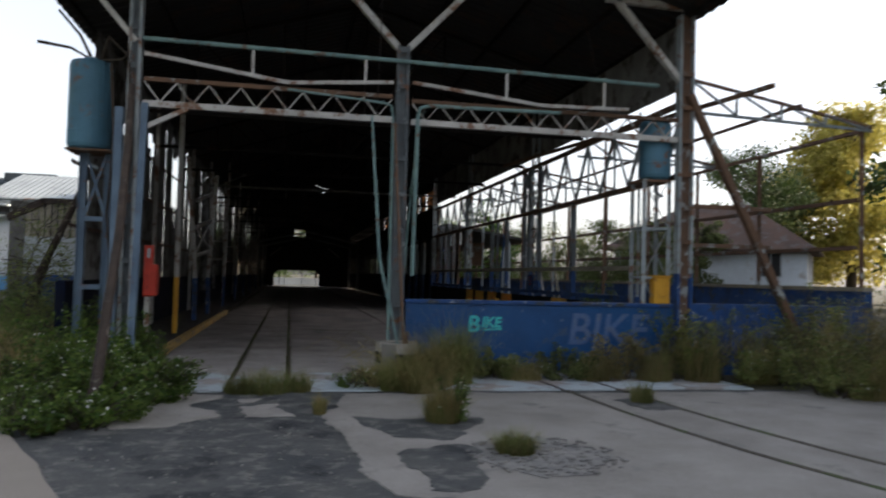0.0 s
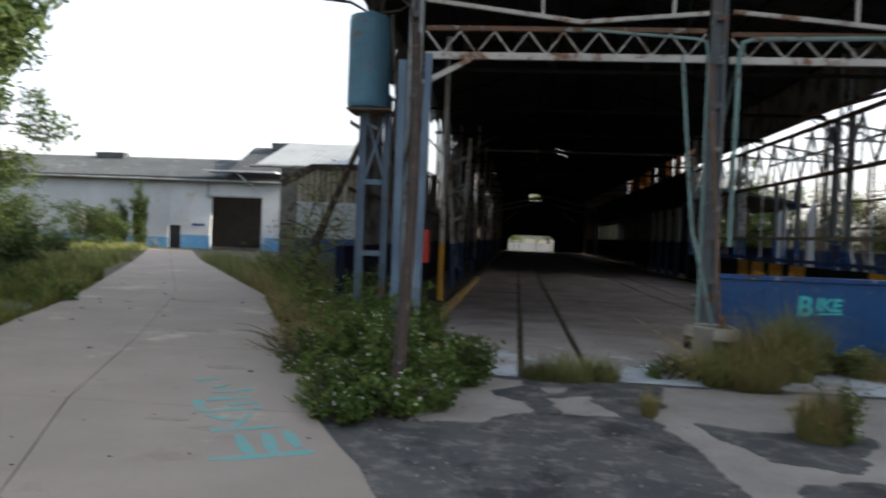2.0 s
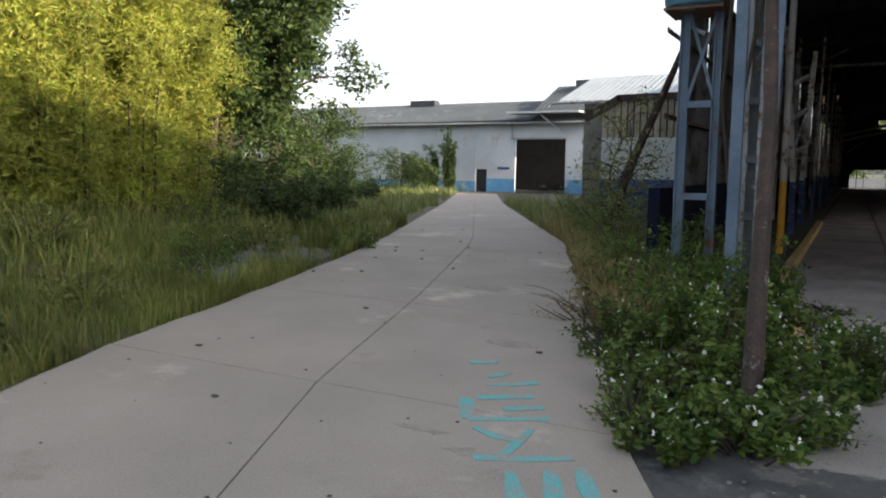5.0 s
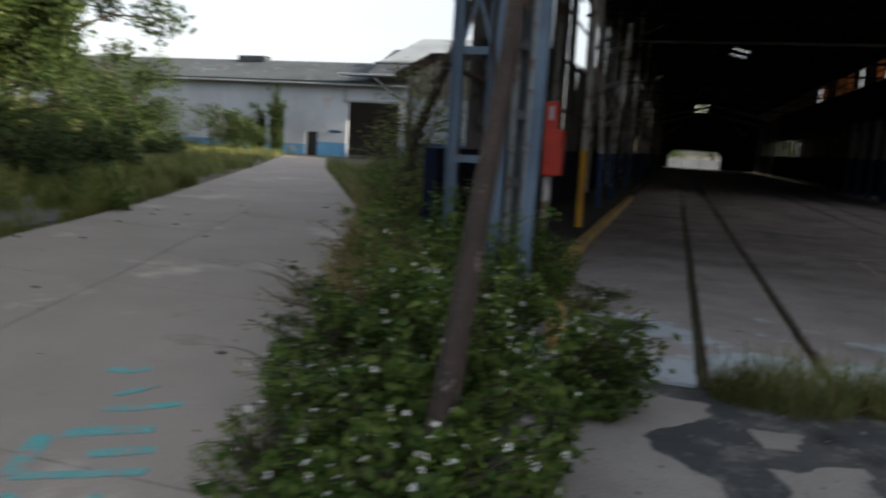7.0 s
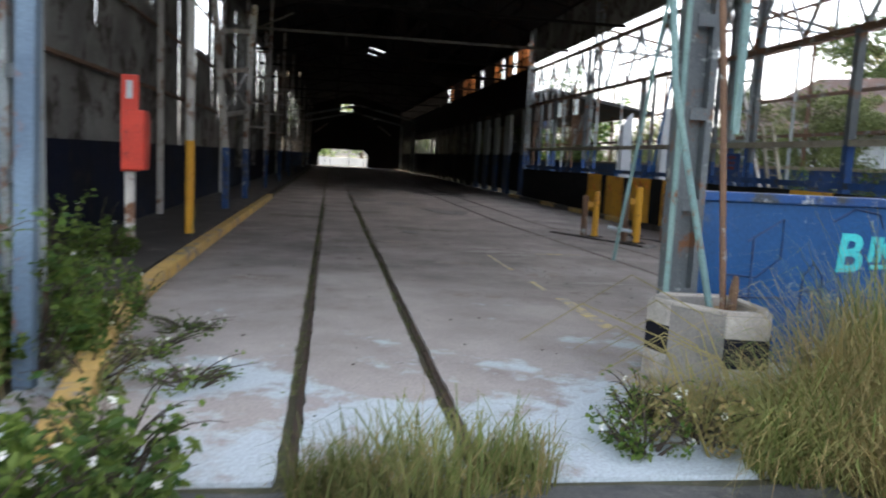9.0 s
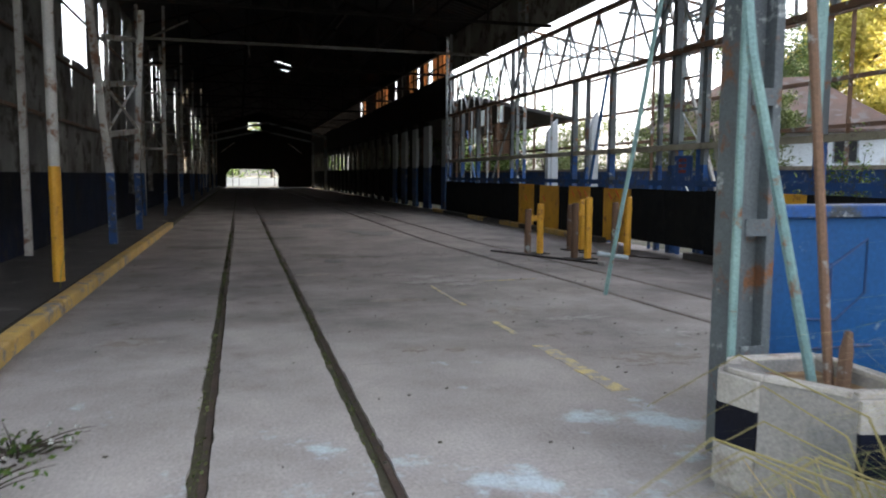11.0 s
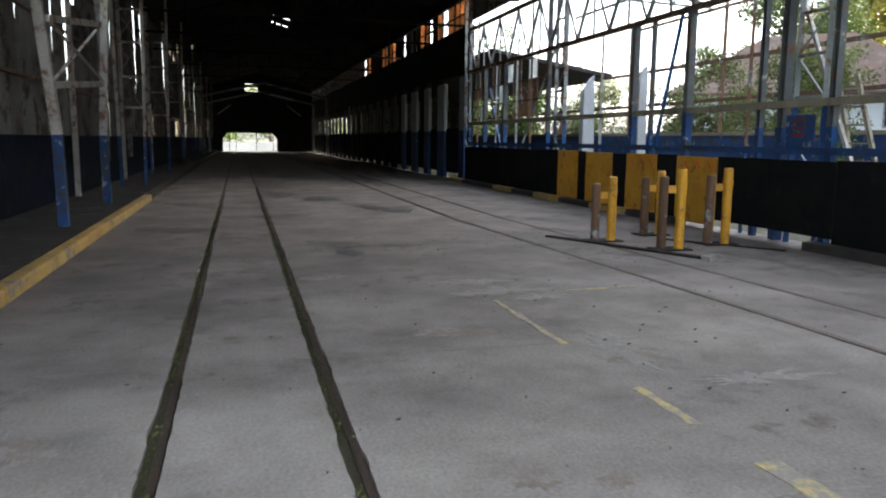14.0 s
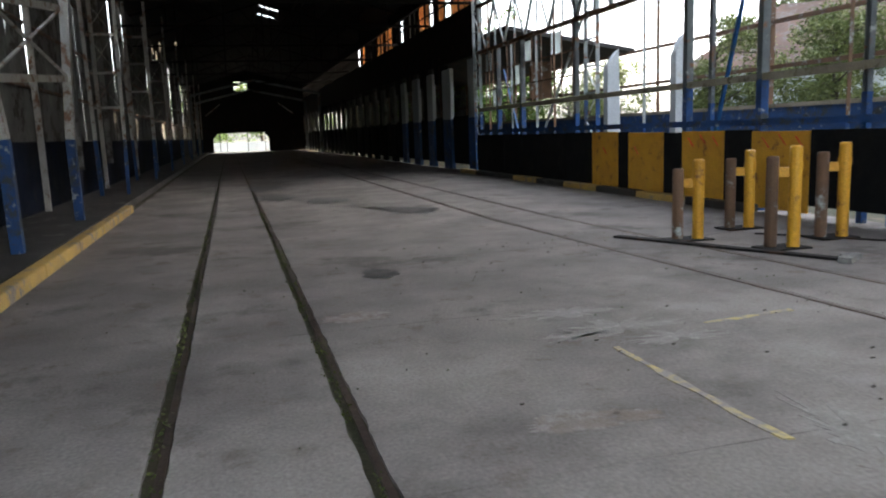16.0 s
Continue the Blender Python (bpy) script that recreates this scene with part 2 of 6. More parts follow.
M_GRAVEL = mat("grey_gravel", (0.26, 0.25, 0.23), (0.16, 0.155, 0.15), 0.9, 4.0, grain=30, bump=0.6)
M_SOIL = mat("planter_soil", (0.26, 0.15, 0.07), (0.16, 0.10, 0.055), 0.95, 4.0, ((0.34, 0.26, 0.16), 6.0, 0.3), grain=40, bump=0.6)
M_REDD = mat("faded_red_paint", (0.22, 0.04, 0.03), (0.12, 0.03, 0.03), 0.8, 5.0, ((0.05, 0.06, 0.12), 8.0, 0.35))
M_AMBER = leaf_mat("dirty_amber_glass", (0.36, 0.13, 0.035), (0.48, 0.34, 0.20), 0.6, 0.4)
M_PANEW = leaf_mat("dusty_pale_glass", (0.70, 0.74, 0.74), (0.55, 0.60, 0.60), 0.65, 0.3)
L_BUSH = leaf_mat("bush_leaf", (0.028, 0.075, 0.012), (0.15, 0.205, 0.04), 0.36)
L_HEDGE = leaf_mat("olive_hedge_leaf", (0.055, 0.08, 0.022), (0.16, 0.175, 0.06), 0.3)
L_GRASS = leaf_mat("grass_blade", (0.10, 0.14, 0.035), (0.20, 0.20, 0.07), 0.3)
L_DRY = leaf_mat("dry_grass_blade", (0.30, 0.22, 0.10), (0.16, 0.16, 0.055), 0.3)
L_LAWN = leaf_mat("verge_grass_blade", (0.085, 0.13, 0.024), (0.25, 0.24, 0.07), 0.35)
L_BAMBOO = leaf_mat("bamboo_leaf", (0.15, 0.205, 0.03), (0.34, 0.33, 0.055), 0.4)
L_TREE = leaf_mat("dark_tree_leaf", (0.022, 0.048, 0.012), (0.06, 0.085, 0.02), 0.22)
L_YELLOW = leaf_mat("yellowing_leaf", (0.33, 0.30, 0.055), (0.46, 0.40, 0.11), 0.5)
L_FLOWER = leaf_mat("white_petal", (0.80, 0.80, 0.76), (0.70, 0.70, 0.62), 0.2)


# ---- mesh helpers ----
class Mesh:
    def __init__(self):
        self.v, self.f = [], []

    def add(self, vs, fs):
        o = len(self.v)
        self.v += [tuple(p) for p in vs]
        self.f += [tuple(i + o for i in q) for q in fs]
        return self

    def box(self, x0, y0, z0, x1, y1, z1):
        return self.add([(x0, y0, z0), (x1, y0, z0), (x1, y1, z0), (x0, y1, z0), (x0, y0, z1), (x1, y0, z1), (x1, y1, z1), (x0, y1, z1)],
                        [(3, 2, 1, 0), (4, 5, 6, 7), (0, 1, 5, 4), (1, 2, 6, 5), (2, 3, 7, 6), (3, 0, 4, 7)])

    def bar(self, p, q, w, h=None):
        """A square bar from p to q."""
        h = h or w
        p, q = Vector(p), Vector(q)
        d = (q - p).normalized()
        s = d.cross(Vector((0, 0, 1)) if abs(d.z) < 0.95 else Vector((0, 1, 0))).normalized()
        u = s.cross(d)
        vs = [c + s * a * w / 2 + u * b * h / 2 for c in (p, q) for a, b in ((-1, -1), (1, -1), (1, 1), (-1, 1))]
        return self.add(vs, [(3, 2, 1, 0), (4, 5, 6, 7), (0, 1, 5, 4), (1, 2, 6, 5), (2, 3, 7, 6), (3, 0, 4, 7)])

    def angle(self, p, q, w, t=0.012, flip=1):
        """An L-section from p to q."""
        p, q = Vector(p), Vector(q)
        d = (q - p).normalized()
        s = d.cross(Vector((0, 0, 1)) if abs(d.z) < 0.95 else Vector((0, 1, 0))).normalized() * flip
        u = s.cross(d) * flip
        prof = ((0, 0), (w, 0), (w, t), (t, t), (t, w), (0, w))
        vs = [c + s * (a - w / 2) + u * (b - w / 2) for c in (p, q) for a, b in prof]
        fs = [tuple(range(5, -1, -1)), tuple(range(6, 12))] + [(i, (i + 1) % 6, (i + 1) % 6 + 6, i + 6) for i in range(6)]
        return self.add(vs, fs)

    def tube(self, pts, radii, n=8):
        """A round bar along points."""
        pts = [Vector(p) for p in pts]
        radii = radii if isinstance(radii, (list, tuple)) else [radii] * len(pts)
        rings = []
        for i, p in enumerate(pts):
            d = (pts[min(i + 1, len(pts) - 1)] - pts[max(i - 1, 0)]).normalized()
            s = d.cross(Vector((0.13, 0.21, 1)) if abs(d.z) < 0.9 else Vector((0.2, 1, 0.1))).normalized()
            u = s.cross(d)
            rings.append([p + (s * math.cos(k * math.tau / n) + u * math.sin(k * math.tau / n)) * radii[i] for k in range(n)])
        vs = [v for r in rings for v in r]
        fs = [(i * n + k, i * n + (k + 1) % n, (i + 1) * n + (k + 1) % n, (i + 1) * n + k) for i in range(len(pts) - 1) for k in range(n)]
        fs += [tuple(range(n - 1, -1, -1)), tuple(range((len(pts) - 1) * n, len(pts) * n))]
        return self.add(vs, fs)

    def sheet(self, p, along, up, length, height, wave=0.076, depth=0.018, lean=0.0):
        """A corrugated sheet: width along one way, straight along the other, with a thickness of 1 mm by its own folds."""
        along, up = Vector(along).normalized(), Vector(up).normalized()
        nrm = along.cross(up)
        n = 2 * max(1, int(length / wave))
        vs = []
        for i in range(n + 1):
            o = Vector(p) + along * (length * i / n) + nrm * (depth * (1 if i % 2 else -1) / 2)
            vs += [o, o + up * height + nrm * lean]
        return self.add(vs, [(2 * i, 2 * i + 2, 2 * i + 3, 2 * i + 1) for i in range(n)])


def shaped(name, m, material, origin=(0, 0, 0), smooth=False, bevel=0.0):
    me = bpy.data.meshes.new(name)
    o = Vector(origin)
    me.from_pydata([Vector(v) - o for v in m.v], [], m.f)
    me.materials.append(material)
    if smooth:
        me.polygons.foreach_set("use_smooth", [True] * len(me.polygons))
    me.update()
    ob = new(name, me)
    if bevel:
        b = ob.modifiers.new("edges", "BEVEL")
        b.width, b.segments, b.limit_method = bevel, 2, "ANGLE"
    return ob


def solid(name, m, material, label, category, group="", kind="", origin=None, smooth=False, bevel=0.0):
    """A thing that is one mesh."""
    if origin is None:
        a = np.array(m.v)
        origin = (*((a.min(0) + a.max(0)) / 2)[:2], a[:, 2].min())
    ob = shaped(name, m, material, origin, smooth, bevel)
    ob.location = origin
    return tagged(ob, label, category, group, kind)


def thing(name, origin, label, category, group="", kind=""):
    ob = new(name)
    ob.location = origin
    ob.empty_display_size = 0.1
    return tagged(ob, label, category, group, kind)


def part(name, m, material, parent, label="", smooth=False, bevel=0.0):
    """Links a mesh, given in world places, under a thing or a part."""
    o, up = Vector((0, 0, 0)), parent
    while up:
        o, up = o + up.location, up.parent
    ob = shaped(name, m, material, o, smooth, bevel)
    ob.parent = parent
    return tagged(ob, label)


def jag(pts, step=0.35, amount=0.06):
    """An uneven outline through corner points."""
    out = []
    for i, p in enumerate(pts):
        q = pts[(i + 1) % len(pts)]
        n = max(1, int(math.hypot(q[0] - p[0], q[1] - p[1]) / step))
        for k in range(n):
            f = k / n
            out.append((p[0] + (q[0] - p[0]) * f + random.uniform(-amount, amount), p[1] + (q[1] - p[1]) * f + random.uniform(-amount, amount)))
    return out


def rough(pts, big=0.16, small=0.07, step=0.045):
    """A worn, crumbled outline through corner points."""
    out = []
    for i, p in enumerate(pts):
        q = pts[(i + 1) % len(pts)]
        n = max(1, int(math.hypot(q[0] - p[0], q[1] - p[1]) / step))
        for k in range(n):
            x, y = p[0] + (q[0] - p[0]) * k / n, p[1] + (q[1] - p[1]) * k / n
            dx = dy = 0.0
            for f, a, z in ((1.3, big, 3.1), (5.0, small, 7.7), (14.0, small * 0.6, 2.2)):
                v = Vector((x * f, y * f, z))
                dx, dy = dx + a * noise.noise(v), dy + a * noise.noise(v + Vector((9, 5, 0)))
            out.append((x + dx, y + dy))
    return out


def plate(m, outline, z0, z1):
    n = len(outline)
    vs = [(x, y, z1) for x, y in outline] + [(x, y, z0) for x, y in outline]
    return m.add(vs, [tuple(range(n))] + [(i + n, (i + 1) % n + n, (i + 1) % n, i) for i in range(n)])


# ---- plants ----
def leaf_cloud(m, centres, size, aspect=0.45, seed=1, hang=0.0):
    """Folded leaves, one at each centre."""
    r = np.random.default_rng(seed)
    c = np.asarray(centres, float)
    n = len(c)
    d = r.normal(size=(n, 3))
    d[:, 2] = d[:, 2] * 0.6 - hang
    d /= np.linalg.norm(d, axis=1)[:, None]
    up = r.normal(size=(n, 3)) + np.array([0, 0, 0.8])
    s = np.cross(d, up)
    s /= np.linalg.norm(s, axis=1)[:, None] + 1e-9
    u = np.cross(s, d)
    L = (size * r.uniform(0.55, 1.3, n))[:, None]
    a, b = c - d * L / 2, c + d * L / 2
    w = s * L * aspect / 2
    mid = c + u * L * 0.08
    v = np.stack([a, mid - w, b, mid + w], 1).reshape(-1, 3)
    o = len(m.v)
    m.v += v.tolist()
    m.f += [q for i in range(n) for q in ((o + 4 * i, o + 4 * i + 1, o + 4 * i + 2), (o + 4 * i, o + 4 * i + 2, o + 4 * i + 3))]
    return m


def blades(m, roots, height, width=0.012, spread=0.5, seed=1):
    """Bent grass blades, each from a root."""
    r = np.random.default_rng(seed)
    p = np.asarray(roots, float)
    n = len(p)
    h = (height * np.clip(r.normal(0.75, 0.33, n), 0.2, 1.7))[:, None]
    az = r.uniform(0, math.tau, n)
    out = np.stack([np.cos(az), np.sin(az), np.zeros(n)], 1)
    side = np.stack([-np.sin(az), np.cos(az), np.zeros(n)], 1) * (width * r.uniform(0.6, 1.3, n))[:, None]
    b = (spread * r.uniform(0.2, 1.2, n))[:, None]
    z = np.array([0, 0, 1.0])
    q1 = p + z * h * 0.5 + out * h * b * 0.22
    q2 = p + z * h * 0.86 + out * h * b * 0.62
    q3 = p + z * h * (1 - 0.25 * b) + out * h * b * 1.05
    v = np.stack([p - side, p + side, q1 - side * 0.8, q1 + side * 0.8, q2 - side * 0.5, q2 + side * 0.5, q3], 1).reshape(-1, 3)
    o = len(m.v)
    m.v += v.tolist()
    for i in range(n):
        k = o + 7 * i
        m.f += [(k, k + 1, k + 3, k + 2), (k + 2, k + 3, k + 5, k + 4), (k + 4, k + 5, k + 6)]
    return m


def blob_points(blobs, n, seed, shell=0.5):
    """Random places in ellipsoids (x, y, z, rx, ry, rz), thicker towards their skin."""
    r = np.random.default_rng(seed)
    b = np.array(blobs, float)
    w = (b[:, 3] * b[:, 4] * b[:, 5]) ** 0.67
    k = r.choice(len(b), n, p=w / w.sum())
    d = r.normal(size=(n, 3))
    d /= np.linalg.norm(d, axis=1)[:, None]
    rad = r.uniform(shell ** 3, 1.0, n) ** (1 / 3) * (1 + 0.16 * np.sin(d[:, 0] * 7 + k) + 0.14 * np.sin(d[:, 2] * 9 + 2 * k))
    return b[k, :3] + d * rad[:, None] * b[k, 3:]


def bush(x, y, r, h, label, n=2600, leaf=0.055, material=None, flowers=0, seed=1, name="bush"):
    root = thing(name, (x, y, 0), label, "bush")
    rr = np.random.default_rng(seed)
    st = Mesh()
    blobs = []
    shoots = []
    for k in range(16):
        a, q = rr.uniform(0, math.tau), r * math.sqrt(rr.uniform(0, 1)) * 0.95
        tip = (x + q * math.cos(a), y + q * math.sin(a), h * rr.uniform(0.3, 1.25) * (1 - 0.3 * q / r))
        st.tube([(x + 0.3 * q * math.cos(a), y + 0.3 * q * math.sin(a), -0.02), (x + 0.7 * q * math.cos(a + 0.2), y + 0.7 * q * math.sin(a + 0.2), tip[2] * 0.6), tip], [0.012, 0.008, 0.003], 5)
        blobs.append((*tip[:2], tip[2] * 0.78, r * rr.uniform(0.08, 0.24), r * rr.uniform(0.08, 0.24), tip[2] * 0.28))
        if k % 2:
            blobs.append((x + 0.85 * (tip[0] - x), y + 0.85 * (tip[1] - y), tip[2] * 0.35, r * 0.24, r * 0.24, tip[2] * 0.3))
    for k in range(13):
        a, reach, rise = rr.uniform(0, math.tau), r * rr.uniform(0.7, 1.3), h * rr.uniform(0.6, 1.35)
        line = [Vector((x + math.cos(a) * reach * f, y + math.sin(a) * reach * f, max(0.03, rise * (1.9 * f - 1.05 * f * f)))) for f in np.linspace(0.15, 1, 6)]
        st.tube(line, [0.007 * (1.15 - f) for f in np.linspace(0, 1, 6)], 5)
        for f in rr.uniform(0, 5, max(6, n // 90)):
            c = line[min(4, int(f))].lerp(line[min(4, int(f)) + 1], f - min(4, int(f)))
            shoots.append(np.array(c) + rr.normal(size=3) * leaf * 0.5)
    part("stem", st, M_BARK, root)
    pts = np.concatenate([blob_points(blobs, int(n * 0.8), seed, 0.25), np.array(shoots)])
    pts[:, 2] = np.maximum(pts[:, 2], 0.02)
    part("foliage", leaf_cloud(Mesh(), pts, leaf, 0.55, seed), material or L_BUSH, root)
    if flowers:
        fl = Mesh()
        rim = pts[(np.hypot(pts[:, 0] - x, pts[:, 1] - y) > 0.55 * r) | (pts[:, 2] > 0.6 * h)]
        top = rim[rr.choice(len(rim), min(flowers, len(rim)), replace=False)] + np.array([0, 0, 0.05])
        for p in top:
            c, tip = Vector(p), Euler((rr.uniform(-1.1, 1.1), rr.uniform(-1.1, 1.1), rr.uniform(0, 6)))
            e = [(tip.to_matrix() @ Vector((math.cos(t), math.sin(t), 0.15))) * rr.uniform(0.018, 0.027) for t in np.arange(5) * math.tau / 5]
            for i in range(5):
                s = e[i].cross(Vector((0, 0, 1))).normalized() * 0.011
                fl.add([c, c + e[i] * 0.6 - s, c + e[i], c + e[i] * 0.6 + s], [(0, 1, 2, 3)])
        part("blossom", fl, L_FLOWER, root, "small white daisy-like flower heads")["kind"] = "stuff"
    return root


def tussock(x, y, r, h, label, n=700, material=None, seed=1, spread=0.8, width=0.0046):
    n = int(n * 1.7)
    rr = np.random.default_rng(seed)
    a, q = rr.uniform(0, math.tau, n), r * np.sqrt(rr.uniform(0, 1, n)) * 0.6
    pts = np.stack([x + q * np.cos(a), y + q * np.sin(a), np.zeros(n) - 0.01], 1)
    t = thing("grass_clump", (x, y, 0), label, "grass")
    mt = material or L_GRASS
    part("foliage", blades(Mesh(), pts, h, width, spread, seed), mt, t)["kind"] = "stuff"
    part("withered_foliage", blades(Mesh(), pts[: n // 3], h * 0.8, width, spread * 1.5, seed + 500), L_DRY if mt is L_GRASS else L_GRASS, t)["kind"] = "stuff"
    stalks = blades(Mesh(), pts[: n // 14], h * 1.35, 0.0022, spread * 0.7, seed + 900)
    part("stalk_tuft", stalks, L_DRY, t, "thin dry seed stalks")["kind"] = "stuff"
    return t


def tree(x, y, h, crown, label, n, leaf, material, seed, base=0.35, trunk=0.28, lean=(0, 0), ground=0.0, group="", blobs_n=16, hang=0.1):
    """Tapered trunk, limbs, and clumps of leaves round the limb ends."""
    r = np.random.default_rng(seed)
    root = thing("tree", (x, y, ground), label, "tree", group)
    tr = Mesh()
    spine = [Vector((x + lean[0] * f + 0.25 * math.sin(f * 5 + seed), y + lean[1] * f + 0.2 * math.cos(f * 4 + seed), ground + h * 0.85 * f)) for f in np.linspace(0, 1, 7)]
    tr.tube(spine, [trunk * (1.25 - f) for f in np.linspace(0, 1.1, 7)], 9)
    blobs = []
    for k in range(blobs_n):
        f = r.uniform(base, 1.0)
        i = min(5, int(f * 6))
        s = spine[i].lerp(spine[i + 1], f * 6 - i)
        a = r.uniform(0, math.tau)
        reach = crown * r.uniform(0.35, 1.0) * (1.15 - abs(f - 0.6))
        e = s + Vector((math.cos(a) * reach, math.sin(a) * reach, h * r.uniform(0.02, 0.16)))
        tr.tube([s, s.lerp(e, 0.5) + Vector((0, 0, 0.04 * h)), e], [trunk * 0.38, trunk * 0.2, 0.02], 6)
        q = crown * r.uniform(0.3, 0.5)
        blobs.append((*e, q, q, q * 0.75))
        for _ in range(2):
            e2 = s.lerp(e, r.uniform(0.5, 0.95)) + Vector(r.normal(size=3)) * crown * 0.22
            q2 = q * r.uniform(0.4, 0.7)
            blobs.append((*e2, q2, q2, q2 * 0.7))
    part("trunk", tr, M_BARK, root)
    pts = blob_points(blobs, n, seed, 0.2)
    pts[:, 2] = np.maximum(pts[:, 2], ground + 0.1)
    part("crown", leaf_cloud(Mesh(), pts, leaf, 0.5, seed, hang), material, root)
    return root


M_OIL = mat("oil_stain", (0.045, 0.04, 0.036), (0.09, 0.08, 0.073), 0.6, 2.5, ((0.14, 0.125, 0.115), 4.0, 0.25), bump=0.1)

# ---- ground, road, yard ----
def ground_height(x, y):
    """Flat yard, with a bank that climbs beyond the road."""
    d = (-(x + 13.5) * 0.87 - (y - 2) * 0.48) if x < -8 else 0
    return 2.6 * min(1, max(0, d) / 9.0) ** 1.5


gm = Mesh()
xs = [-700, -300, -120, -70, -50] + [-40 + 1.5 * i for i in range(23)] + [0, 20, 40, 80, 200, 700]
ys = [-500, -200, -80, -40] + [-30 + 2.5 * i for i in range(33)] + [60, 80, 120, 200, 500, 900]
gm.add([(x, y, ground_height(x, y) - 0.03) for y in ys for x in xs],
       [(j * len(xs) + i, j * len(xs) + i + 1, (j + 1) * len(xs) + i + 1, (j + 1) * len(xs) + i) for j in range(len(ys) - 1) for i in range(len(xs) - 1)])
solid("ground", gm, M_EARTH, "dark earth and weeds round the shed", "ground", kind="structure", origin=(0, 0, 0), smooth=True)

yard = plate(Mesh(), jag([(-4.2, -1.45), (14, -1.45), (14, -22), (3.0, -22), (-2.15, -6.1), (-2.9, -4.4)], 0.5, 0.04), -0.06, -0.008)
solid("yard", yard, M_ASPHALT, "broken dark asphalt in front of the shed", "yard", kind="structure", origin=(0, 0, 0))

# the concrete road, in bays
RIGHT = [(4.6, -20), (-2.0, -6.1), (-2.8, -4.45), (-4.6, 0.3), (-8.1, 9.2), (-18.7, 29), (-26, 44)]
LEFT = [(-2.5, -20), (-7.4, -7.0), (-8.45, -4.5), (-9.9, 0.0), (-12.4, 6.7), (-21.5, 27), (-29.5, 44)]


def along(line, y):
    for (x0, y0), (x1, y1) in zip(line, line[1:]):
        if y <= y1:
            return x0 + (x1 - x0) * (y - y0) / (y1 - y0)
    return line[-1][0]


road = thing("road", (-8, 0, 0), "pale worn concrete road in cast bays", "road", kind="structure")
edges_y = [-20, -15.5, -11.2, -7.9, -4.5, -0.6, 3.6, 8.2, 13.0, 18.0, 23.5, 29.5, 36, 44]
for j in range(len(edges_y) - 1):
    y0, y1 = edges_y[j] + 0.007, edges_y[j + 1] - 0.007
    for side in (0, 1):
        row = []
        for y in np.linspace(y0, y1, 7):
            a, b = along(LEFT, y), along(RIGHT, y)
            mid = a + (b - a) * 0.5
            row.append((a + random.uniform(-0.03, 0.03), mid - 0.008, y) if side == 0 else (mid + 0.008, b + random.uniform(-0.03, 0.03), y))
        m = Mesh()
        outline = [(q[1], q[2]) for q in row]
        outline = [(q[0], q[2]) for q in row[::-1]] + outline
        plate(m, outline, -0.1, 0.03)
        part("slab", m, M_ROAD, road)

solid("verge_soil", plate(Mesh(), rough([(-9.9, -1.2), (-10.45, 0.6), (-12.6, 5.4), (-14.0, 7.6), (-16.2, 7.2), (-14.6, 3.4), (-12.6, 0.6), (-11.2, -1.8)], 0.5, 0.2), -0.06, 0.004), M_RUBBLE, "bare grey gravel verge beside the road", "verge", kind="structure")
M_SMUDGE = mat("road_smudge", (0.21, 0.18, 0.155), (0.25, 0.22, 0.19), 0.85, 4.0, ((0.28, 0.245, 0.21), 7.0, 0.5), bump=0.1)
for x, y, rx, ry in ((-3.6, -5.35, 0.2, 0.07), (-4.15, -5.1, 0.22, 0.05), (-4.7, -2.2, 0.3, 0.14), (-6.6, 1.2, 0.35, 0.2), (-9.0, 6.5, 0.5, 0.25), (-3.3, -5.6, 0.1, 0.08)):
    ol = [(x + rx * (1 + 0.7 * noise.noise(Vector((math.cos(a) * 2, math.sin(a) * 2, y)))) * math.cos(a), y + ry * (1 + 0.7 * noise.noise(Vector((math.cos(a) * 3, math.sin(a) * 3, x)))) * math.sin(a)) for a in np.linspace(0, math.tau, 40)[:-1]]
    solid("road_stain", plate(Mesh(), ol, 0.02, 0.0335), M_SMUDGE, "dark smudge on the concrete road", "stain", kind="structure")
rb = Mesh()
for i in range(90):
    y = random.uniform(-12, 12)
    x, q = random.uniform(along(LEFT, y) + 0.1, along(RIGHT, y) - 0.1), random.choice((0.006, 0.009, 0.012, 0.03))
    rb.bar((x - q, y, 0.032), (x + q, y + q * random.uniform(-1, 1), 0.034), q * 1.3, q * 0.9)
solid("litter", rb, M_GROOVE, "dead leaves and grit on the road", "litter", kind="stuff")
spray = thing("ground_graffiti", (-3.2, -5.4, 0.034), "turquoise spray-paint strokes on the concrete road", "graffiti")
gx, gy = Vector((-0.48, 0.87, 0)), Vector((0.87, 0.48, 0))
base = Vector((-3.2, -6.3, 0.033))
STROKES = [((0, 0), (0, .9)), ((0, .35), (.75, .35)), ((.0, .55), (.75, .62)), ((.15, .8), (.8, .82)), ((.95, .1), (.95, .8)), ((.95, .3), (1.5, .6)), ((1.25, .45), (1.55, .15)),
           ((1.75, .1), (1.75, .75)), ((1.75, .1), (2.3, .12)), ((2.0, .4), (2.0, .75)), ((2.3, .2), (2.3, .7)), ((2.7, .3), (2.75, .8)), ((2.95, .35), (3.1, .6)), ((3.5, .2), (3.5, .5))]
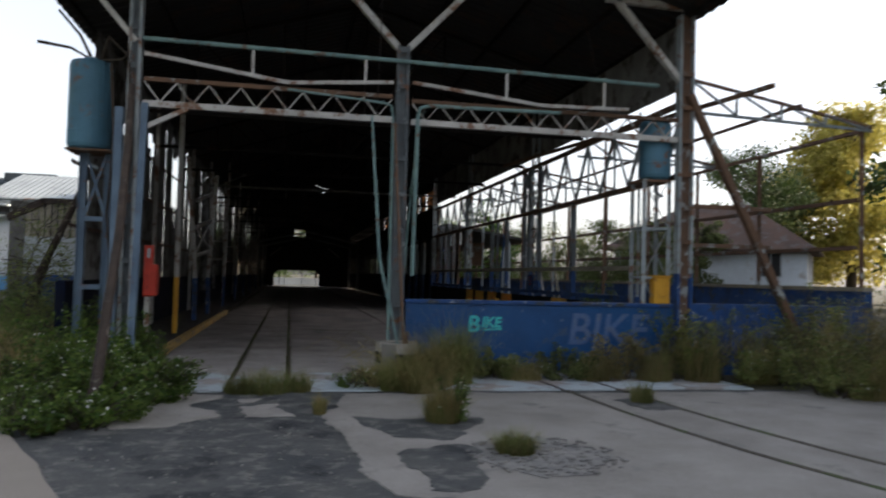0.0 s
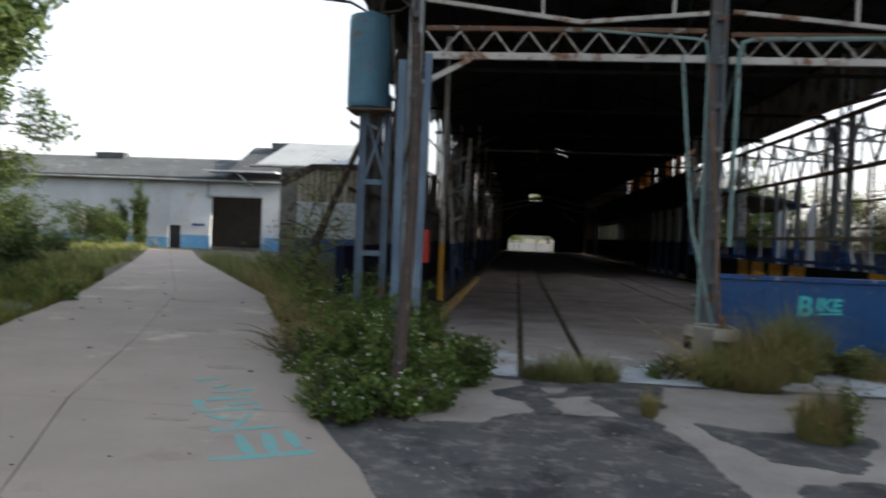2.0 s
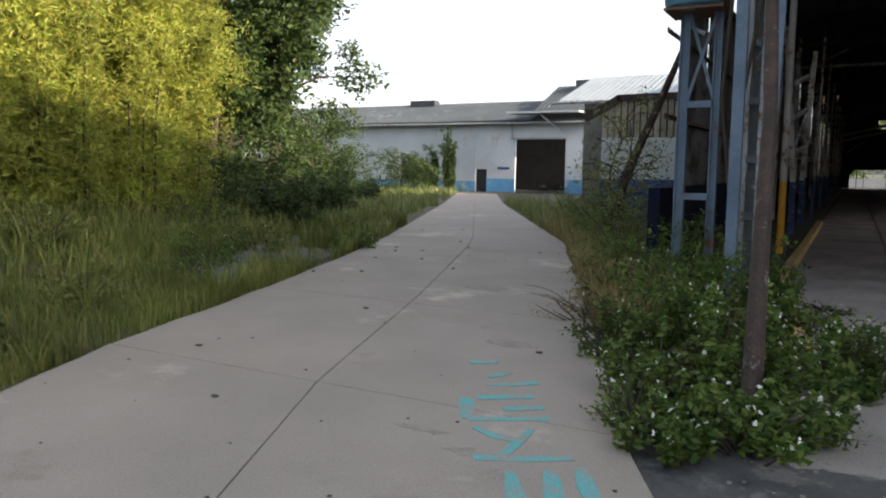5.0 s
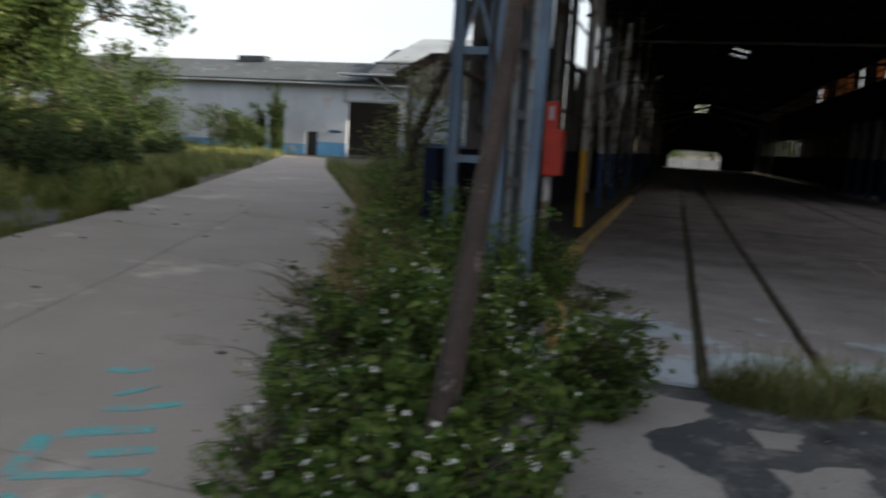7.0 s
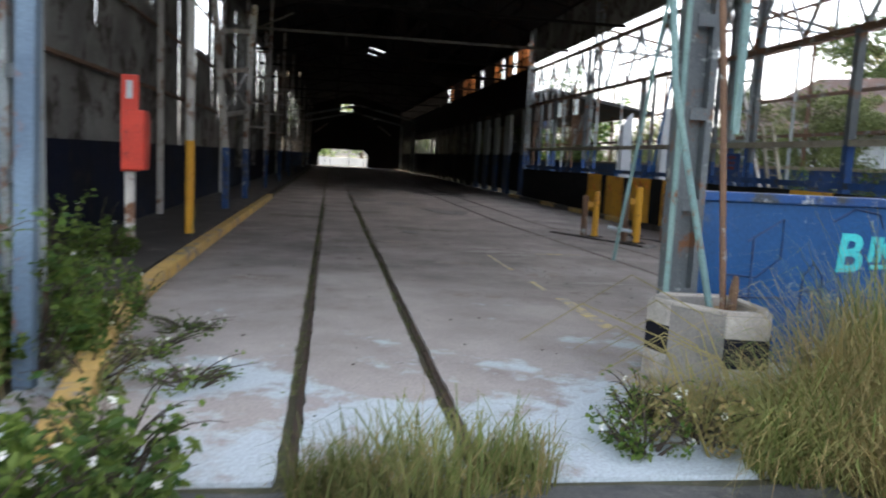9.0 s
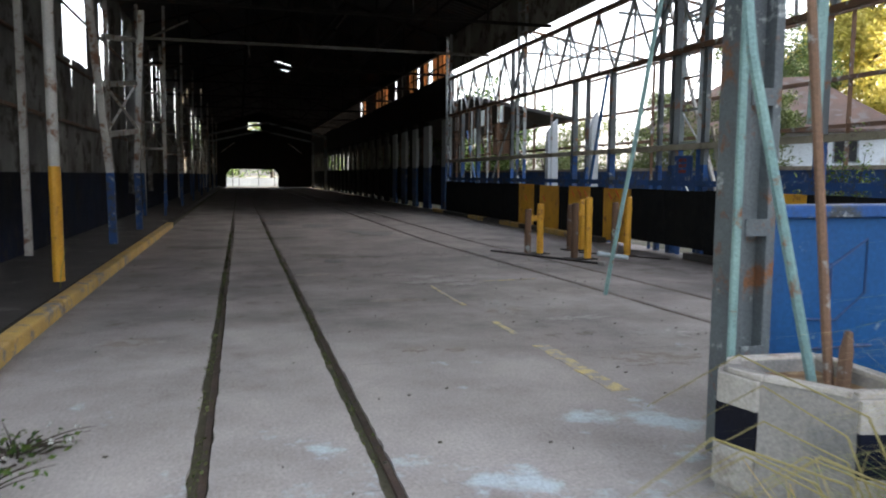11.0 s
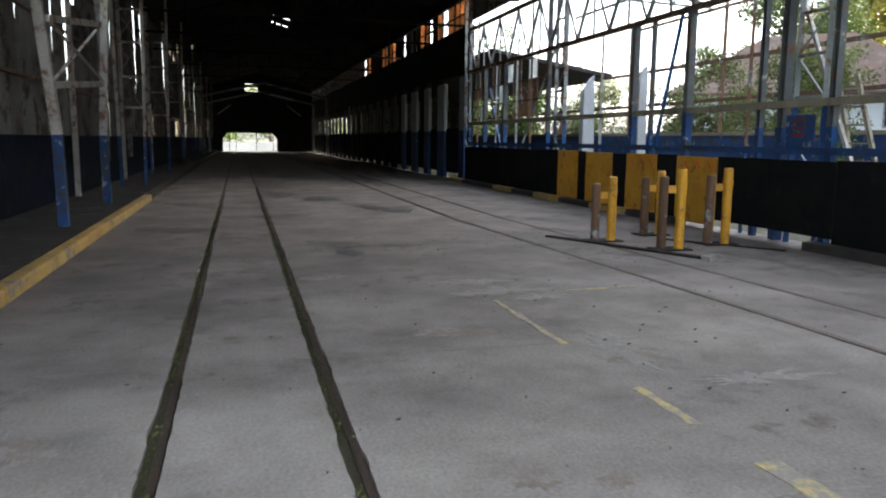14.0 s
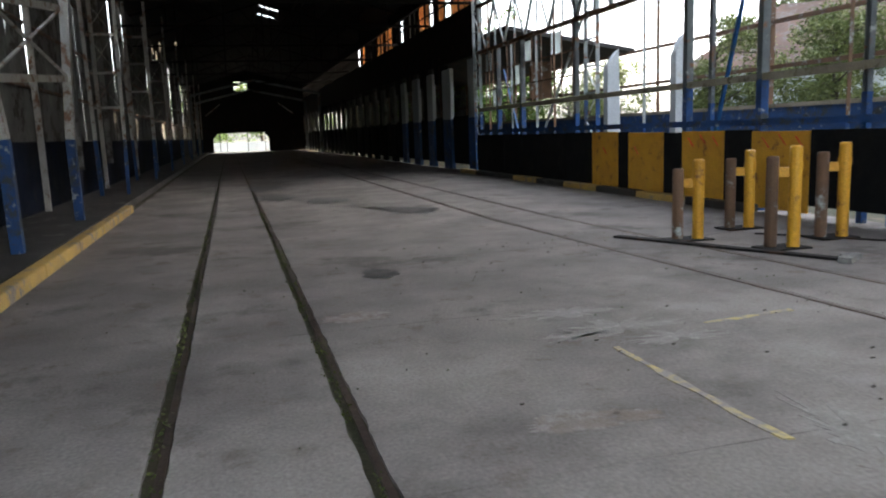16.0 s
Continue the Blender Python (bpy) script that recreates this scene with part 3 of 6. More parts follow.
for (a0, b0), (a1, b1) in STROKES:
    m = Mesh()
    p, q = base + gx * a0 + gy * b0, base + gx * a1 + gy * b1
    mid = p.lerp(q, 0.5) + gx * random.uniform(-0.04, 0.04)
    w0 = random.uniform(0.06, 0.11) if a0 > 0.5 else random.uniform(0.1, 0.17)
    side = (q - p).normalized().cross(Vector((0, 0, 1))) * w0 / 2
    jit = lambda: Vector((random.uniform(-0.02, 0.02), random.uniform(-0.02, 0.02), 0))
    ring = [p - side + jit(), mid - side * 1.3, q - side + jit(), q + side * 0.6 + jit(), mid + side, p + side + jit()]
    plate(m, [(v.x, v.y) for v in ring], 0.02, 0.034 + 0.0004 * len(spray.children))
    part("stroke", m, M_TEALWORN, spray)

for outline, name, label, mt, z in (
        ([(1.35, -1.76), (13.5, -1.76), (13.5, -21), (5.0, -21), (2.3, -9.2), (1.95, -7.7), (1.5, -7.5), (1.25, -6.8), (1.27, -5.85), (1.15, -4.6), (0.91, -3.3), (1.25, -3.1)], "yard_slab", "pale cracked concrete apron before the blue wall", M_YARD, 0.0),
        ([(-0.23, -2.87), (0.42, -2.65), (0.58, -3.65), (-0.1, -3.7)], "yard_slab", "small piece of pale concrete in asphalt", M_YARD, -0.002),
        ([(-0.32, -2.2), (0.02, -2.1), (0.05, -2.5), (-0.2, -2.55)], "yard_slab", "small worn island of concrete in asphalt", M_YARD, -0.002),
        ([(-1.8, -1.78), (-0.5, -1.78), (-0.6, -2.1), (-0.9, -2.6), (-0.62, -3.1), (-0.55, -3.6), (-0.95, -4.3), (-1.7, -4.4)], "yard_slab", "pale broken concrete beside the weeds", M_YARD, -0.002),
        ([(2.61, -5.68), (3.51, -5.29), (4.05, -5.8), (4.16, -6.43), (3.64, -6.94), (3.0, -7.2), (2.64, -6.37)], "gravel_patch", "patch of loose grey gravel in the concrete", M_GRAVEL, 0.012),
        ([(1.38, -3.8), (2.27, -4.05), (3.2, -3.9), (2.75, -5.1), (2.45, -5.4), (1.74, -5.2), (1.5, -4.25)], "asphalt_patch", "dark asphalt fill in the concrete", M_ASPHALT, 0.008),
        ([(1.8, -5.85), (2.41, -5.62), (2.75, -5.95), (2.54, -7.1), (2.07, -7.45), (1.86, -7.4), (1.78, -6.5)], "asphalt_patch", "dark asphalt fill in the concrete", M_ASPHALT, 0.008),
        ([(2.75, -2.7), (3.3, -2.6), (3.4, -2.85), (2.9, -2.95)], "asphalt_patch", "dark stain of asphalt in the concrete", M_ASPHALT, 0.008),
        ([(5.75, -2.6), (6.4, -2.5), (6.7, -3.4), (6.0, -3.5)], "asphalt_patch", "dark asphalt between the outdoor rails", M_ASPHALT, 0.008)):
    solid(name, plate(Mesh(), rough(outline), -0.05, z + 0.004), mt, label, "pavement", kind="structure")
st = Mesh()
for i in range(260):
    a, r = random.uniform(0, math.tau), 1.1 * math.sqrt(random.random())
    x, y, s = 3.35 + 0.8 * r * math.cos(a), -6.25 + 0.85 * r * math.sin(a), random.uniform(0.008, 0.03)
    st.bar((x - s, y, 0.022), (x + s, y + s * 0.6, 0.026), s * 1.6, s)
solid("gravel", st, M_GRAVEL, "loose stones in the gravel patch", "gravel", kind="stuff")
st = Mesh()
for i in range(700):
    x, y, s = random.uniform(-2.0, 1.4), random.uniform(-12.0, -1.7), random.choice((0.004, 0.006, 0.009, 0.014))
    st.bar((x - s, y, 0.0), (x + s, y + s * random.uniform(-1, 1), 0.004), s * 1.6, s)
solid("gravel", st, M_GRAVEL, "loose stones scattered over the asphalt", "gravel", kind="stuff")

# ---- shed floor with sunken rails ----
G, GR = 0.533, 0.495


def track_two(y):
    return float(np.interp(y, [-21, -7.9, -6.9, -6.05, -4.93, -3.64, -2.0, -1.4, 2.0, 5.4, 7.0, 9.4, 11.65, 16, 26, 101], [9.6, 6.3, 6.03, 5.85, 5.68, 5.53, 5.44, 5.42, 5.2, 4.98, 4.92, 4.8, 4.66, 4.4, 4.38, 4.36]))


def one(x):
    return lambda y: x


two_l, two_r = track_two, lambda y: track_two(y) + 1.08
HALF = 0.05
strips = [(one(-2.4), one(-G - HALF)), (one(-G + HALF), one(GR - HALF)), (one(GR + HALF), lambda y: two_l(y) - 0.05),
          (lambda y: two_l(y) + 0.05, lambda y: two_r(y) - 0.05), (lambda y: two_r(y) + 0.05, one(9.3))]
floor = thing("floor", (3, 40, 0), "dusty worn concrete shed floor with sunken rails", "floor", kind="structure")
stations = [-1.35, 0.9, 3.6, 6.4, 9.4, 12.6, 16, 20, 25, 31, 38, 47, 57, 68, 80, 101]
for fa, fb in strips:
    for y0, y1 in zip(stations, stations[1:]):
        m = Mesh()
        ys_ = np.linspace(y0 + 0.004, y1 - 0.004, 34 if y1 < 26 else 6)
        j = 0.028 if y1 < 26 else 0.0
        plate(m, [(fa(y) + j * abs(noise.noise(Vector((fa(0), y * 4, 0)))), y) for y in ys_][::-1] + [(fb(y) - j * abs(noise.noise(Vector((fb(0), y * 4, 5)))), y) for y in ys_], -0.2, 0.0)
        part("slab", m, M_FLOOR, floor)
under = Mesh().box(-4.6, -1.3, -0.3, 14, 101, -0.07)
part("subfloor", under, M_GROOVE, floor)
for i, x in enumerate((one(-G), one(GR), two_l, two_r)):
    m = Mesh()
    for y0, y1 in zip(stations, stations[1:]):
        for k in range(3):
            a, b = y0 + (y1 - y0) * k / 3, y0 + (y1 - y0) * (k + 1) / 3
            m.bar((x(a) + 0.025, a, -0.04), (x(b) + 0.025, b, -0.04), 0.045, 0.07)
    solid("rail", m, M_RAIL, "rusted tram rail sunk in the concrete floor", "rail", "sunken rails", "structure")
for x in (two_l, two_r):
    m = Mesh()
    ys_ = np.linspace(-21, -1.5, 30)
    for a, b in zip(ys_, ys_[1:]):
        m.bar((x(a), a, 0.003), (x(b), b, 0.003), 0.09, 0.02)
    solid("rail", m, M_GROOVE, "dark rail groove in the outdoor concrete", "rail", "sunken rails", "structure")
mo = Mesh()
r5 = np.random.default_rng(5)
for x in (-G, GR):
    n = 2600
    yy = r5.uniform(-1.2, 20, n)
    keep = np.sin(yy * 2.3 + x * 3) + np.sin(yy * 5.1) > -0.7
    pts = np.stack([x + r5.normal(size=n) * 0.03 - 0.012, yy, r5.uniform(-0.05, 0.012, n)], 1)[keep]
    leaf_cloud(mo, pts, 0.026, 0.6, 3)
solid("moss", mo, L_HEDGE, "moss and tiny weeds in the rail grooves", "moss", kind="stuff")
yl = thing("floor_line", (2.6, 5, 0), "worn broken yellow painted floor line", "marking", kind="structure")
for y0, y1, x0, w in ((2.3, 3.95, 2.6, 0.15), (4.5, 5.2, 2.55, 0.08), (6.35, 8.1, 2.52, 0.06)):
    part("dash", plate(Mesh(), jag([(x0 - w / 2, y0), (x0 + w / 2, y0), (x0 + w / 2, y1), (x0 - w / 2, y1)], 0.12, 0.015), -0.004, 0.006), M_LINE, yl)
part("dash", plate(Mesh(), jag([(3.5, 8.41), (4.4, 8.5), (4.4, 8.55), (3.5, 8.47)], 0.12, 0.012), -0.004, 0.006), M_LINE, yl)
for x, y, rx, ry in ((1.48, 11.76, 0.2, 0.32), (2.2, 22.2, 0.5, 0.9), (3.45, 18.6, 0.5, 0.8), (3.0, 19.4, 0.25, 0.5), (1.0, 24, 0.5, 1.2), (0.9, 28, 0.6, 1.5)):
    ol = []
    for a in np.linspace(0, math.tau, 46)[:-1]:
        k = 1 + 0.35 * noise.noise(Vector((math.cos(a) * 2 + x, math.sin(a) * 2 + y, 0))) + 0.25 * noise.noise(Vector((math.cos(a) * 7 + x, math.sin(a) * 7, y)))
        ol.append((x + rx * k * math.cos(a), y + ry * k * math.sin(a)))
    solid("floor_stain", plate(Mesh(), ol, -0.004, 0.003), M_OIL, "black oil stain on the concrete floor", "stain", kind="structure")
for x, y, rx, ry in ((1.65, 6.95, 0.26, 0.14), (2.0, 6.9, 0.14, 0.08), (1.35, 4.05, 0.13, 0.1), (1.72, 3.95, 0.1, 0.08), (2.9, 5.9, 0.25, 0.2), (3.4, 3.2, 0.4, 0.25), (0.9, 9.8, 0.3, 0.2), (-1.4, 5.0, 0.3, 0.16)):
    ol = []
    for a in np.linspace(0, math.tau, 50)[:-1]:
        k = 1 + 0.6 * noise.noise(Vector((math.cos(a) * 2 + x, math.sin(a) * 2 + y, 4))) + 0.5 * noise.noise(Vector((math.cos(a) * 8 + x, math.sin(a) * 8, y)))
        ol.append((x + rx * k * math.cos(a), y + ry * k * math.sin(a)))
    solid("floor_stain", plate(Mesh(), ol, -0.004, 0.0025), M_DUST, "brownish stain on the concrete floor", "stain", kind="structure")
M_SCUFF = mat("pale_floor_scuff", (0.36, 0.335, 0.305), (0.29, 0.265, 0.24), 0.8, 4.0, ((0.25, 0.228, 0.21), 9.0, 0.75))
for x, y, rx, ry in ((2.6, 9.2, 0.35, 0.14), (2.85, 8.6, 0.4, 0.16), (2.4, 8.5, 0.2, 0.1), (3.1, 8.2, 0.3, 0.12), (2.9, 6.2, 0.12, 0.5), (3.5, 5.2, 0.4, 0.12), (4.2, 4.2, 0.35, 0.2)):
    ol = []
    for a in np.linspace(0, math.tau, 90)[:-1]:
        k = 1 + 0.8 * noise.noise(Vector((math.cos(a) * 3 + x, math.sin(a) * 3 + y, 1))) + 0.9 * noise.noise(Vector((math.cos(a) * 9 + x, math.sin(a) * 9, y)))
        ol.append((x + rx * k * math.cos(a), y + ry * k * math.sin(a)))
    solid("floor_scuff", plate(Mesh(), ol, -0.004, 0.003), M_SCUFF, "pale worn scuff on the concrete floor", "stain", kind="structure")
dm = Mesh()
for i in range(330):
    x, y, s = random.uniform(-2.2, 5.5), random.uniform(-0.5, 14), random.choice((0.005, 0.008, 0.013))
    if 2.0 < x or random.random() < 0.35:
        dm.bar((x - s, y, 0.004), (x + s, y + random.uniform(-1, 1) * s, 0.008), s * 0.9, 0.008)
solid("litter", dm, M_GROOVE, "dry leaves and grit on the shed floor", "litter", kind="stuff")

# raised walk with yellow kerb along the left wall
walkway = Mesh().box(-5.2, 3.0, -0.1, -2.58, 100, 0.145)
solid("side_walk", walkway, M_DARKCONC, "raised dark concrete walk along the wall", "walkway", kind="structure")
kerb = thing("kerb", (-2.45, 10, 0), "chipped yellow-painted concrete kerb", "kerb", kind="structure")
kp = [(-1.75, -1.1), (-1.95, 0.1), (-2.15, 1.2), (-2.33, 2.6), (-2.42, 4.6)] + [(-2.44, 4.6 + 2.2 * i) for i in range(1, 9)]
for (x0, y0), (x1, y1) in zip(kp, kp[1:]):
    d = Vector((x1 - x0, y1 - y0, 0)).normalized() * 0.012
    m = Mesh().bar((x0 + d.x, y0 + d.y, 0.04), (x1 - d.x, y1 - d.y, 0.04), 0.2, 0.24)
    part("kerbstone", m, M_KERB, kerb, bevel=0.03)

# ---- roof ----
EL, ER, RX = (-4.7, 7.75), (9.35, 8.0), (2.4, 9.9)
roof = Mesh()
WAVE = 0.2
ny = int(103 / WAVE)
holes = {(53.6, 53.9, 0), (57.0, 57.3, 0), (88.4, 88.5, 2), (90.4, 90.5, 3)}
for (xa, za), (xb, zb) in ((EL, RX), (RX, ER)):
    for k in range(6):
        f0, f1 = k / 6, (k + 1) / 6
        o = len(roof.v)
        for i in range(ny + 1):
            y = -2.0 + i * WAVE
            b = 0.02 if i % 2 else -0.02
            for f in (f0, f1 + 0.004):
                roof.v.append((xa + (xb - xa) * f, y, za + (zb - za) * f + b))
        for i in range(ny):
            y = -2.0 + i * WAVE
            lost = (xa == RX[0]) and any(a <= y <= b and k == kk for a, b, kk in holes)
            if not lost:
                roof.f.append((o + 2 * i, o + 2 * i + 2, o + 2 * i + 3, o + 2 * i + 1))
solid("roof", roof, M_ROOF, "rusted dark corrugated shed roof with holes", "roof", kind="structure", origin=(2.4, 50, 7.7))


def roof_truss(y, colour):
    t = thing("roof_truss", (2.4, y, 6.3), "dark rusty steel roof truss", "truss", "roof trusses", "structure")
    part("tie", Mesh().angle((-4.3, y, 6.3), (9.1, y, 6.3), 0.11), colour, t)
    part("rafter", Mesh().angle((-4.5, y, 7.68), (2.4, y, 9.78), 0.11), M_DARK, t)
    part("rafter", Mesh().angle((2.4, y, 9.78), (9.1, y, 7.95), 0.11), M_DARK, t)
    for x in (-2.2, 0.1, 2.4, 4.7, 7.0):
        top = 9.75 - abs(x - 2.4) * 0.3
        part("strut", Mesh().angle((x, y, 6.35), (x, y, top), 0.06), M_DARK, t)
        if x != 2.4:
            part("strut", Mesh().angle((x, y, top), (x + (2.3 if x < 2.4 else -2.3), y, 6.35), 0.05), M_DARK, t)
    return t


# light and shade put into colour: near-black truss steel, paler tie at y=25
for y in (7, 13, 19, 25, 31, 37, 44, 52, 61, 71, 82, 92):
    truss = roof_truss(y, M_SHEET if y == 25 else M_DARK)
    if y == 25:
        part("knee", Mesh().bar((-3.1, y, 6.35), (-1.9, y, 6.95), 0.12, 0.06), M_SHEET, truss, "bent knee plate, paler as if lit")
        part("hanger", Mesh().bar((0.1, y, 6.3), (0.15, y, 5.8), 0.05), M_SHEET, truss)
for f, (a, b) in ((f, s) for s in ((EL, RX), (RX, ER)) for f in (0.04, 0.28, 0.52, 0.76, 0.96)):
    x, z = a[0] + (b[0] - a[0]) * f, a[1] + (b[1] - a[1]) * f - 0.07
    solid("purlin", Mesh().bar((x, -1.9, z), (x, 100, z), 0.06, 0.1), M_DARK, "dark steel purlin under the roof sheets", "purlin", "purlins", "structure")

# ---- walls of the shed ----
left = thing("wall_left", (-4.3, 50, 0), "patched grey sheet wall over a dark blue base", "wall", kind="structure")
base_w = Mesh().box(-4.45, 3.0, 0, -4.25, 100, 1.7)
part("base", base_w, M_NAVY, left, "dark navy painted masonry base", bevel=0.01)
y = 4.6
while y < 100:
    w = 0.78 if y < 40 else 3.0
    x = -4.3 + random.uniform(-0.03, 0.03)
    if 16.8 < y < 20.2 or 21.6 < y < 24.0:
        low_top, high = random.uniform(4.5, 4.9) if y < 21 else random.uniform(4.9, 5.4), random.uniform(6.4, 6.9)
    elif 6.5 < y < 16 and random.random() < 0.3:
        low_top = random.uniform(5.6, 6.1)
        high = low_top + random.uniform(0.25, 0.6)
    else:
        low_top, high = 7.7, 8.0
    part("sheet", Mesh().sheet((x, y, 1.66), (0, 1, 0), (0, 0, 1), w + 0.14, low_top - 1.66, lean=random.uniform(-0.06, 0.06)), M_SHEET, left)
    if high < 7.5:
        part("sheet", Mesh().sheet((x, y + random.uniform(-0.1, 0.1), high), (0, 1, 0), (0, 0, 1), w + 0.06, 7.75 - high), M_SHEET, left)
    y += w
for z in (2.9, 4.3, 5.7):
    part("wall_rail", Mesh().angle((-4.2, 3.0, z), (-4.2, 100, z), 0.09), M_RUSTY, left)


def lattice_column(x0, x1, y, top, dado, label="white-painted steel lattice column with a blue foot"):
    """Two legs with cross bars and crossed braces; the foot is painted blue."""
    t = thing("lattice_column", ((x0 + x1) / 2, y, 0.1), label, "column", "lattice columns", "structure")
    spread = 0.12
    for x, s in ((x0, -1), (x1, 1)):
        leg = part("leg", Mesh().angle((x + s * spread * 0.3, y, dado), (x + s * spread, y, top), 0.1, flip=-s), M_PALE, t)
        part("foot", Mesh().angle((x, y, 0.1), (x + s * spread * 0.3, y, dado), 0.104, flip=-s), M_BLUED, t, "blue-painted foot")
    zs = [dado + 0.9, dado + 1.85, dado + 2.9, dado + 3.9]
    for z in zs:
        part("cross_bar", Mesh().angle((x0 - 0.05, y, z), (x1 + 0.05, y, z), 0.07), M_PALE, t)
    for za, zb in zip(zs, zs[1:]):
        part("brace", Mesh().bar((x0, y, za), (x1, y, zb), 0.035, 0.01), M_PALE, t)
        part("brace", Mesh().bar((x1, y + 0.012, za), (x0, y + 0.012, zb), 0.035, 0.01), M_PALE, t)
    return t


for y in (26.5, 35, 44, 54, 65, 77, 90):
    lattice_column(-3.65, -2.95, y, 7.7, 1.7)
for y in (12.5, 22, 30.5, 39.5, 49):
    solid("wall_post", Mesh().angle((-4.1, y, 0.1), (-4.1, y, 7.7), 0.12), M_PALE, "stained pale steel wall post", "post", "wall posts", "structure")

# braced bay in the left wall
bay = thing("braced_bay", (-3.0, 17, 0.14), "white-painted braced steel posts with blue feet", "frame", kind="structure")
for ya, xb, yb in ((14.8, -3.36, 14.6), (19.3, -2.85, 20.0)):
    part("leg", Mesh().bar((-3.0, ya, 1.7), (xb, yb, 6.2), 0.16, 0.16), M_PALE, bay, bevel=0.01)
    part("foot", Mesh().bar((-2.98, ya, 0.14), (-3.0, ya, 1.7), 0.164, 0.164), M_BLUED, bay, "blue-painted foot", bevel=0.01)
for za, zb in ((2.52, 2.85), (3.6, 4.15), (4.6, 5.3)):
    part("cross_bar", Mesh().bar((-3.05, 14.8, za), (-2.98, 19.4, zb), 0.09, 0.12), M_PALE, bay)
part("brace", Mesh().bar((-3.05, 14.8, 2.55), (-2.98, 19.4, 4.1), 0.05, 0.03), M_PALE, bay)
part("brace", Mesh().bar((-3.02, 14.8, 3.55), (-2.95, 19.4, 2.9), 0.05, 0.03), M_PALE, bay)
for y, x in ((23.5, -3.6), (25.0, -3.9), (29, -3.7)):
    solid("wall_post", Mesh().angle((x, y, 1.0), (x, y, 6.5), 0.16), M_SHEET, "pale stained wall stanchion", "post", "wall posts", "structure")

# right wall: posts, a long girder, cladding above it
GY0, GY1 = 0.9, 30.3
girder = thing("long_girder", (9.0, 15, 4.4), "long rusty steel lattice girder under the cladding", "girder", kind="structure")
for z in (4.4, 6.03):
    part("chord", Mesh().bar((9.0, GY0, z), (9.0, GY1, z), 0.13, 0.11), M_RUSTY, girder)
y = GY0
while y < GY1 - 1:
    s = 1.84
    part("web", Mesh().angle((9.0, y, 6.0), (9.0, y + s / 2, 4.45), 0.075), M_STEEL, girder)
    part("web", Mesh().angle((9.0, y + s / 2, 4.45), (9.0, y + s, 6.0), 0.075), M_STEEL, girder)
    part("web", Mesh().angle((9.02, y + s, 6.0), (9.02, y + s, 4.45), 0.05), M_STEEL, girder)
    y += s
upper = thing("wall_right_upper", (9.05, 15, 6.6), "grey corrugated cladding high on the wall", "wall", kind="structure")
y = 0.95
while y < 30.3:
    part("sheet", Mesh().sheet((9.08, y, 6.4), (0, 1, 0), (0, 0, 1), 0.86, 1.56), M_SHEET, upper)
    y += 0.78
for y, lab in ((7.5, 0), (14.75, 0), (17.0, 0), (26.0, 0), (28.2, 0)):
    t = thing("wall_post", (9.0, y, 0), "dark steel wall post with a blue foot", "post", "right wall posts", "structure")
    part("shaft", Mesh().bar((9.0, y, 2.3), (9.0, y, 4.4), 0.15, 0.14), M_COLUMN, t)
    part("foot", Mesh().bar((9.0, y, 0), (9.0, y, 2.3), 0.154, 0.144), M_BLUED, t, "blue-painted foot")
for y in (11.3, 21.3, 30.5):
    t = thing("lattice_column", (9.0, y, 0), "steel lattice wall column with a blue foot", "column", "right lattice columns", "structure")
    for s in (-0.33, 0.33):
        part("leg", Mesh().angle((9.0, y + s, 2.3), (9.0, y + s, 8.0), 0.11), M_STEEL, t)
        part("foot", Mesh().angle((9.0, y + s, 0), (9.0, y + s, 2.3), 0.114), M_BLUED, t, "blue-painted foot")
    for k in range(11):
        z = 0.4 + 0.68 * k
        part("batten", Mesh().bar((9.0, y - 0.33, z), (9.0, y + 0.33, z), 0.05, 0.05), M_STEEL, t)
        if k < 10:
            s = 0.33 if k % 2 else -0.33
            part("lacing", Mesh().bar((9.02, y - s, z), (9.02, y + s, z + 0.68), 0.035, 0.012), M_STEEL, t)
for z, mt in ((2.33, M_RUSTY),):
    solid("wall_rail", Mesh().bar((9.0, 5.5, z), (9.0, 30.3, z), 0.08, 0.1), mt, "rusty steel rail between the wall posts", "rail", kind="structure")

POSTS = ((22.2, 0.12, 6.0), (16.25, 0.09, 4.4), (12.5, 0.1, 6.0), (11.9, 0.16, 6.0), (10.75, 0.12, 6.0))
# thinner posts, pipes and the remains of window frames between the columns
for y, mt, z1 in ((9.4, M_STEEL, 4.4), (12.9, M_RUSTY, 6.3), (18.8, M_STEEL, 4.4), (23.7, M_RUSTY, 6.3), (25.0, M_STEEL, 4.4), (27.1, M_STEEL, 4.4), (29.3, M_RUSTY, 6.3), (5.3, M_RUSTY, 6.3), (3.2, M_STEEL, 6.3)):
    t = thing("wall_post", (9.05, y, 0), "slim stained steel wall post", "post", "right wall posts", "structure")
    part("shaft", Mesh().angle((9.05, y, 1.5), (9.05, y, z1), 0.07), mt, t)
    part("foot", Mesh().angle((9.05, y, 0), (9.05, y, 1.5), 0.074), M_BLUED, t, "blue-painted foot")
for (ya, za), (yb, zb), mt in (((10.4, 1.4), (12.6, 5.9), M_PALE), ((16.2, 1.4), (15.3, 4.4), M_BLUE), ((24.6, 1.5), (22.0, 4.4), M_STEEL), ((26.6, 1.4), (28.0, 3.6), M_BLUE)):
    solid("loose_brace", Mesh().bar((9.1, ya, za), (9.12, yb, zb), 0.06), mt, "loose slanting brace between wall posts", "brace", "loose braces", "structure")
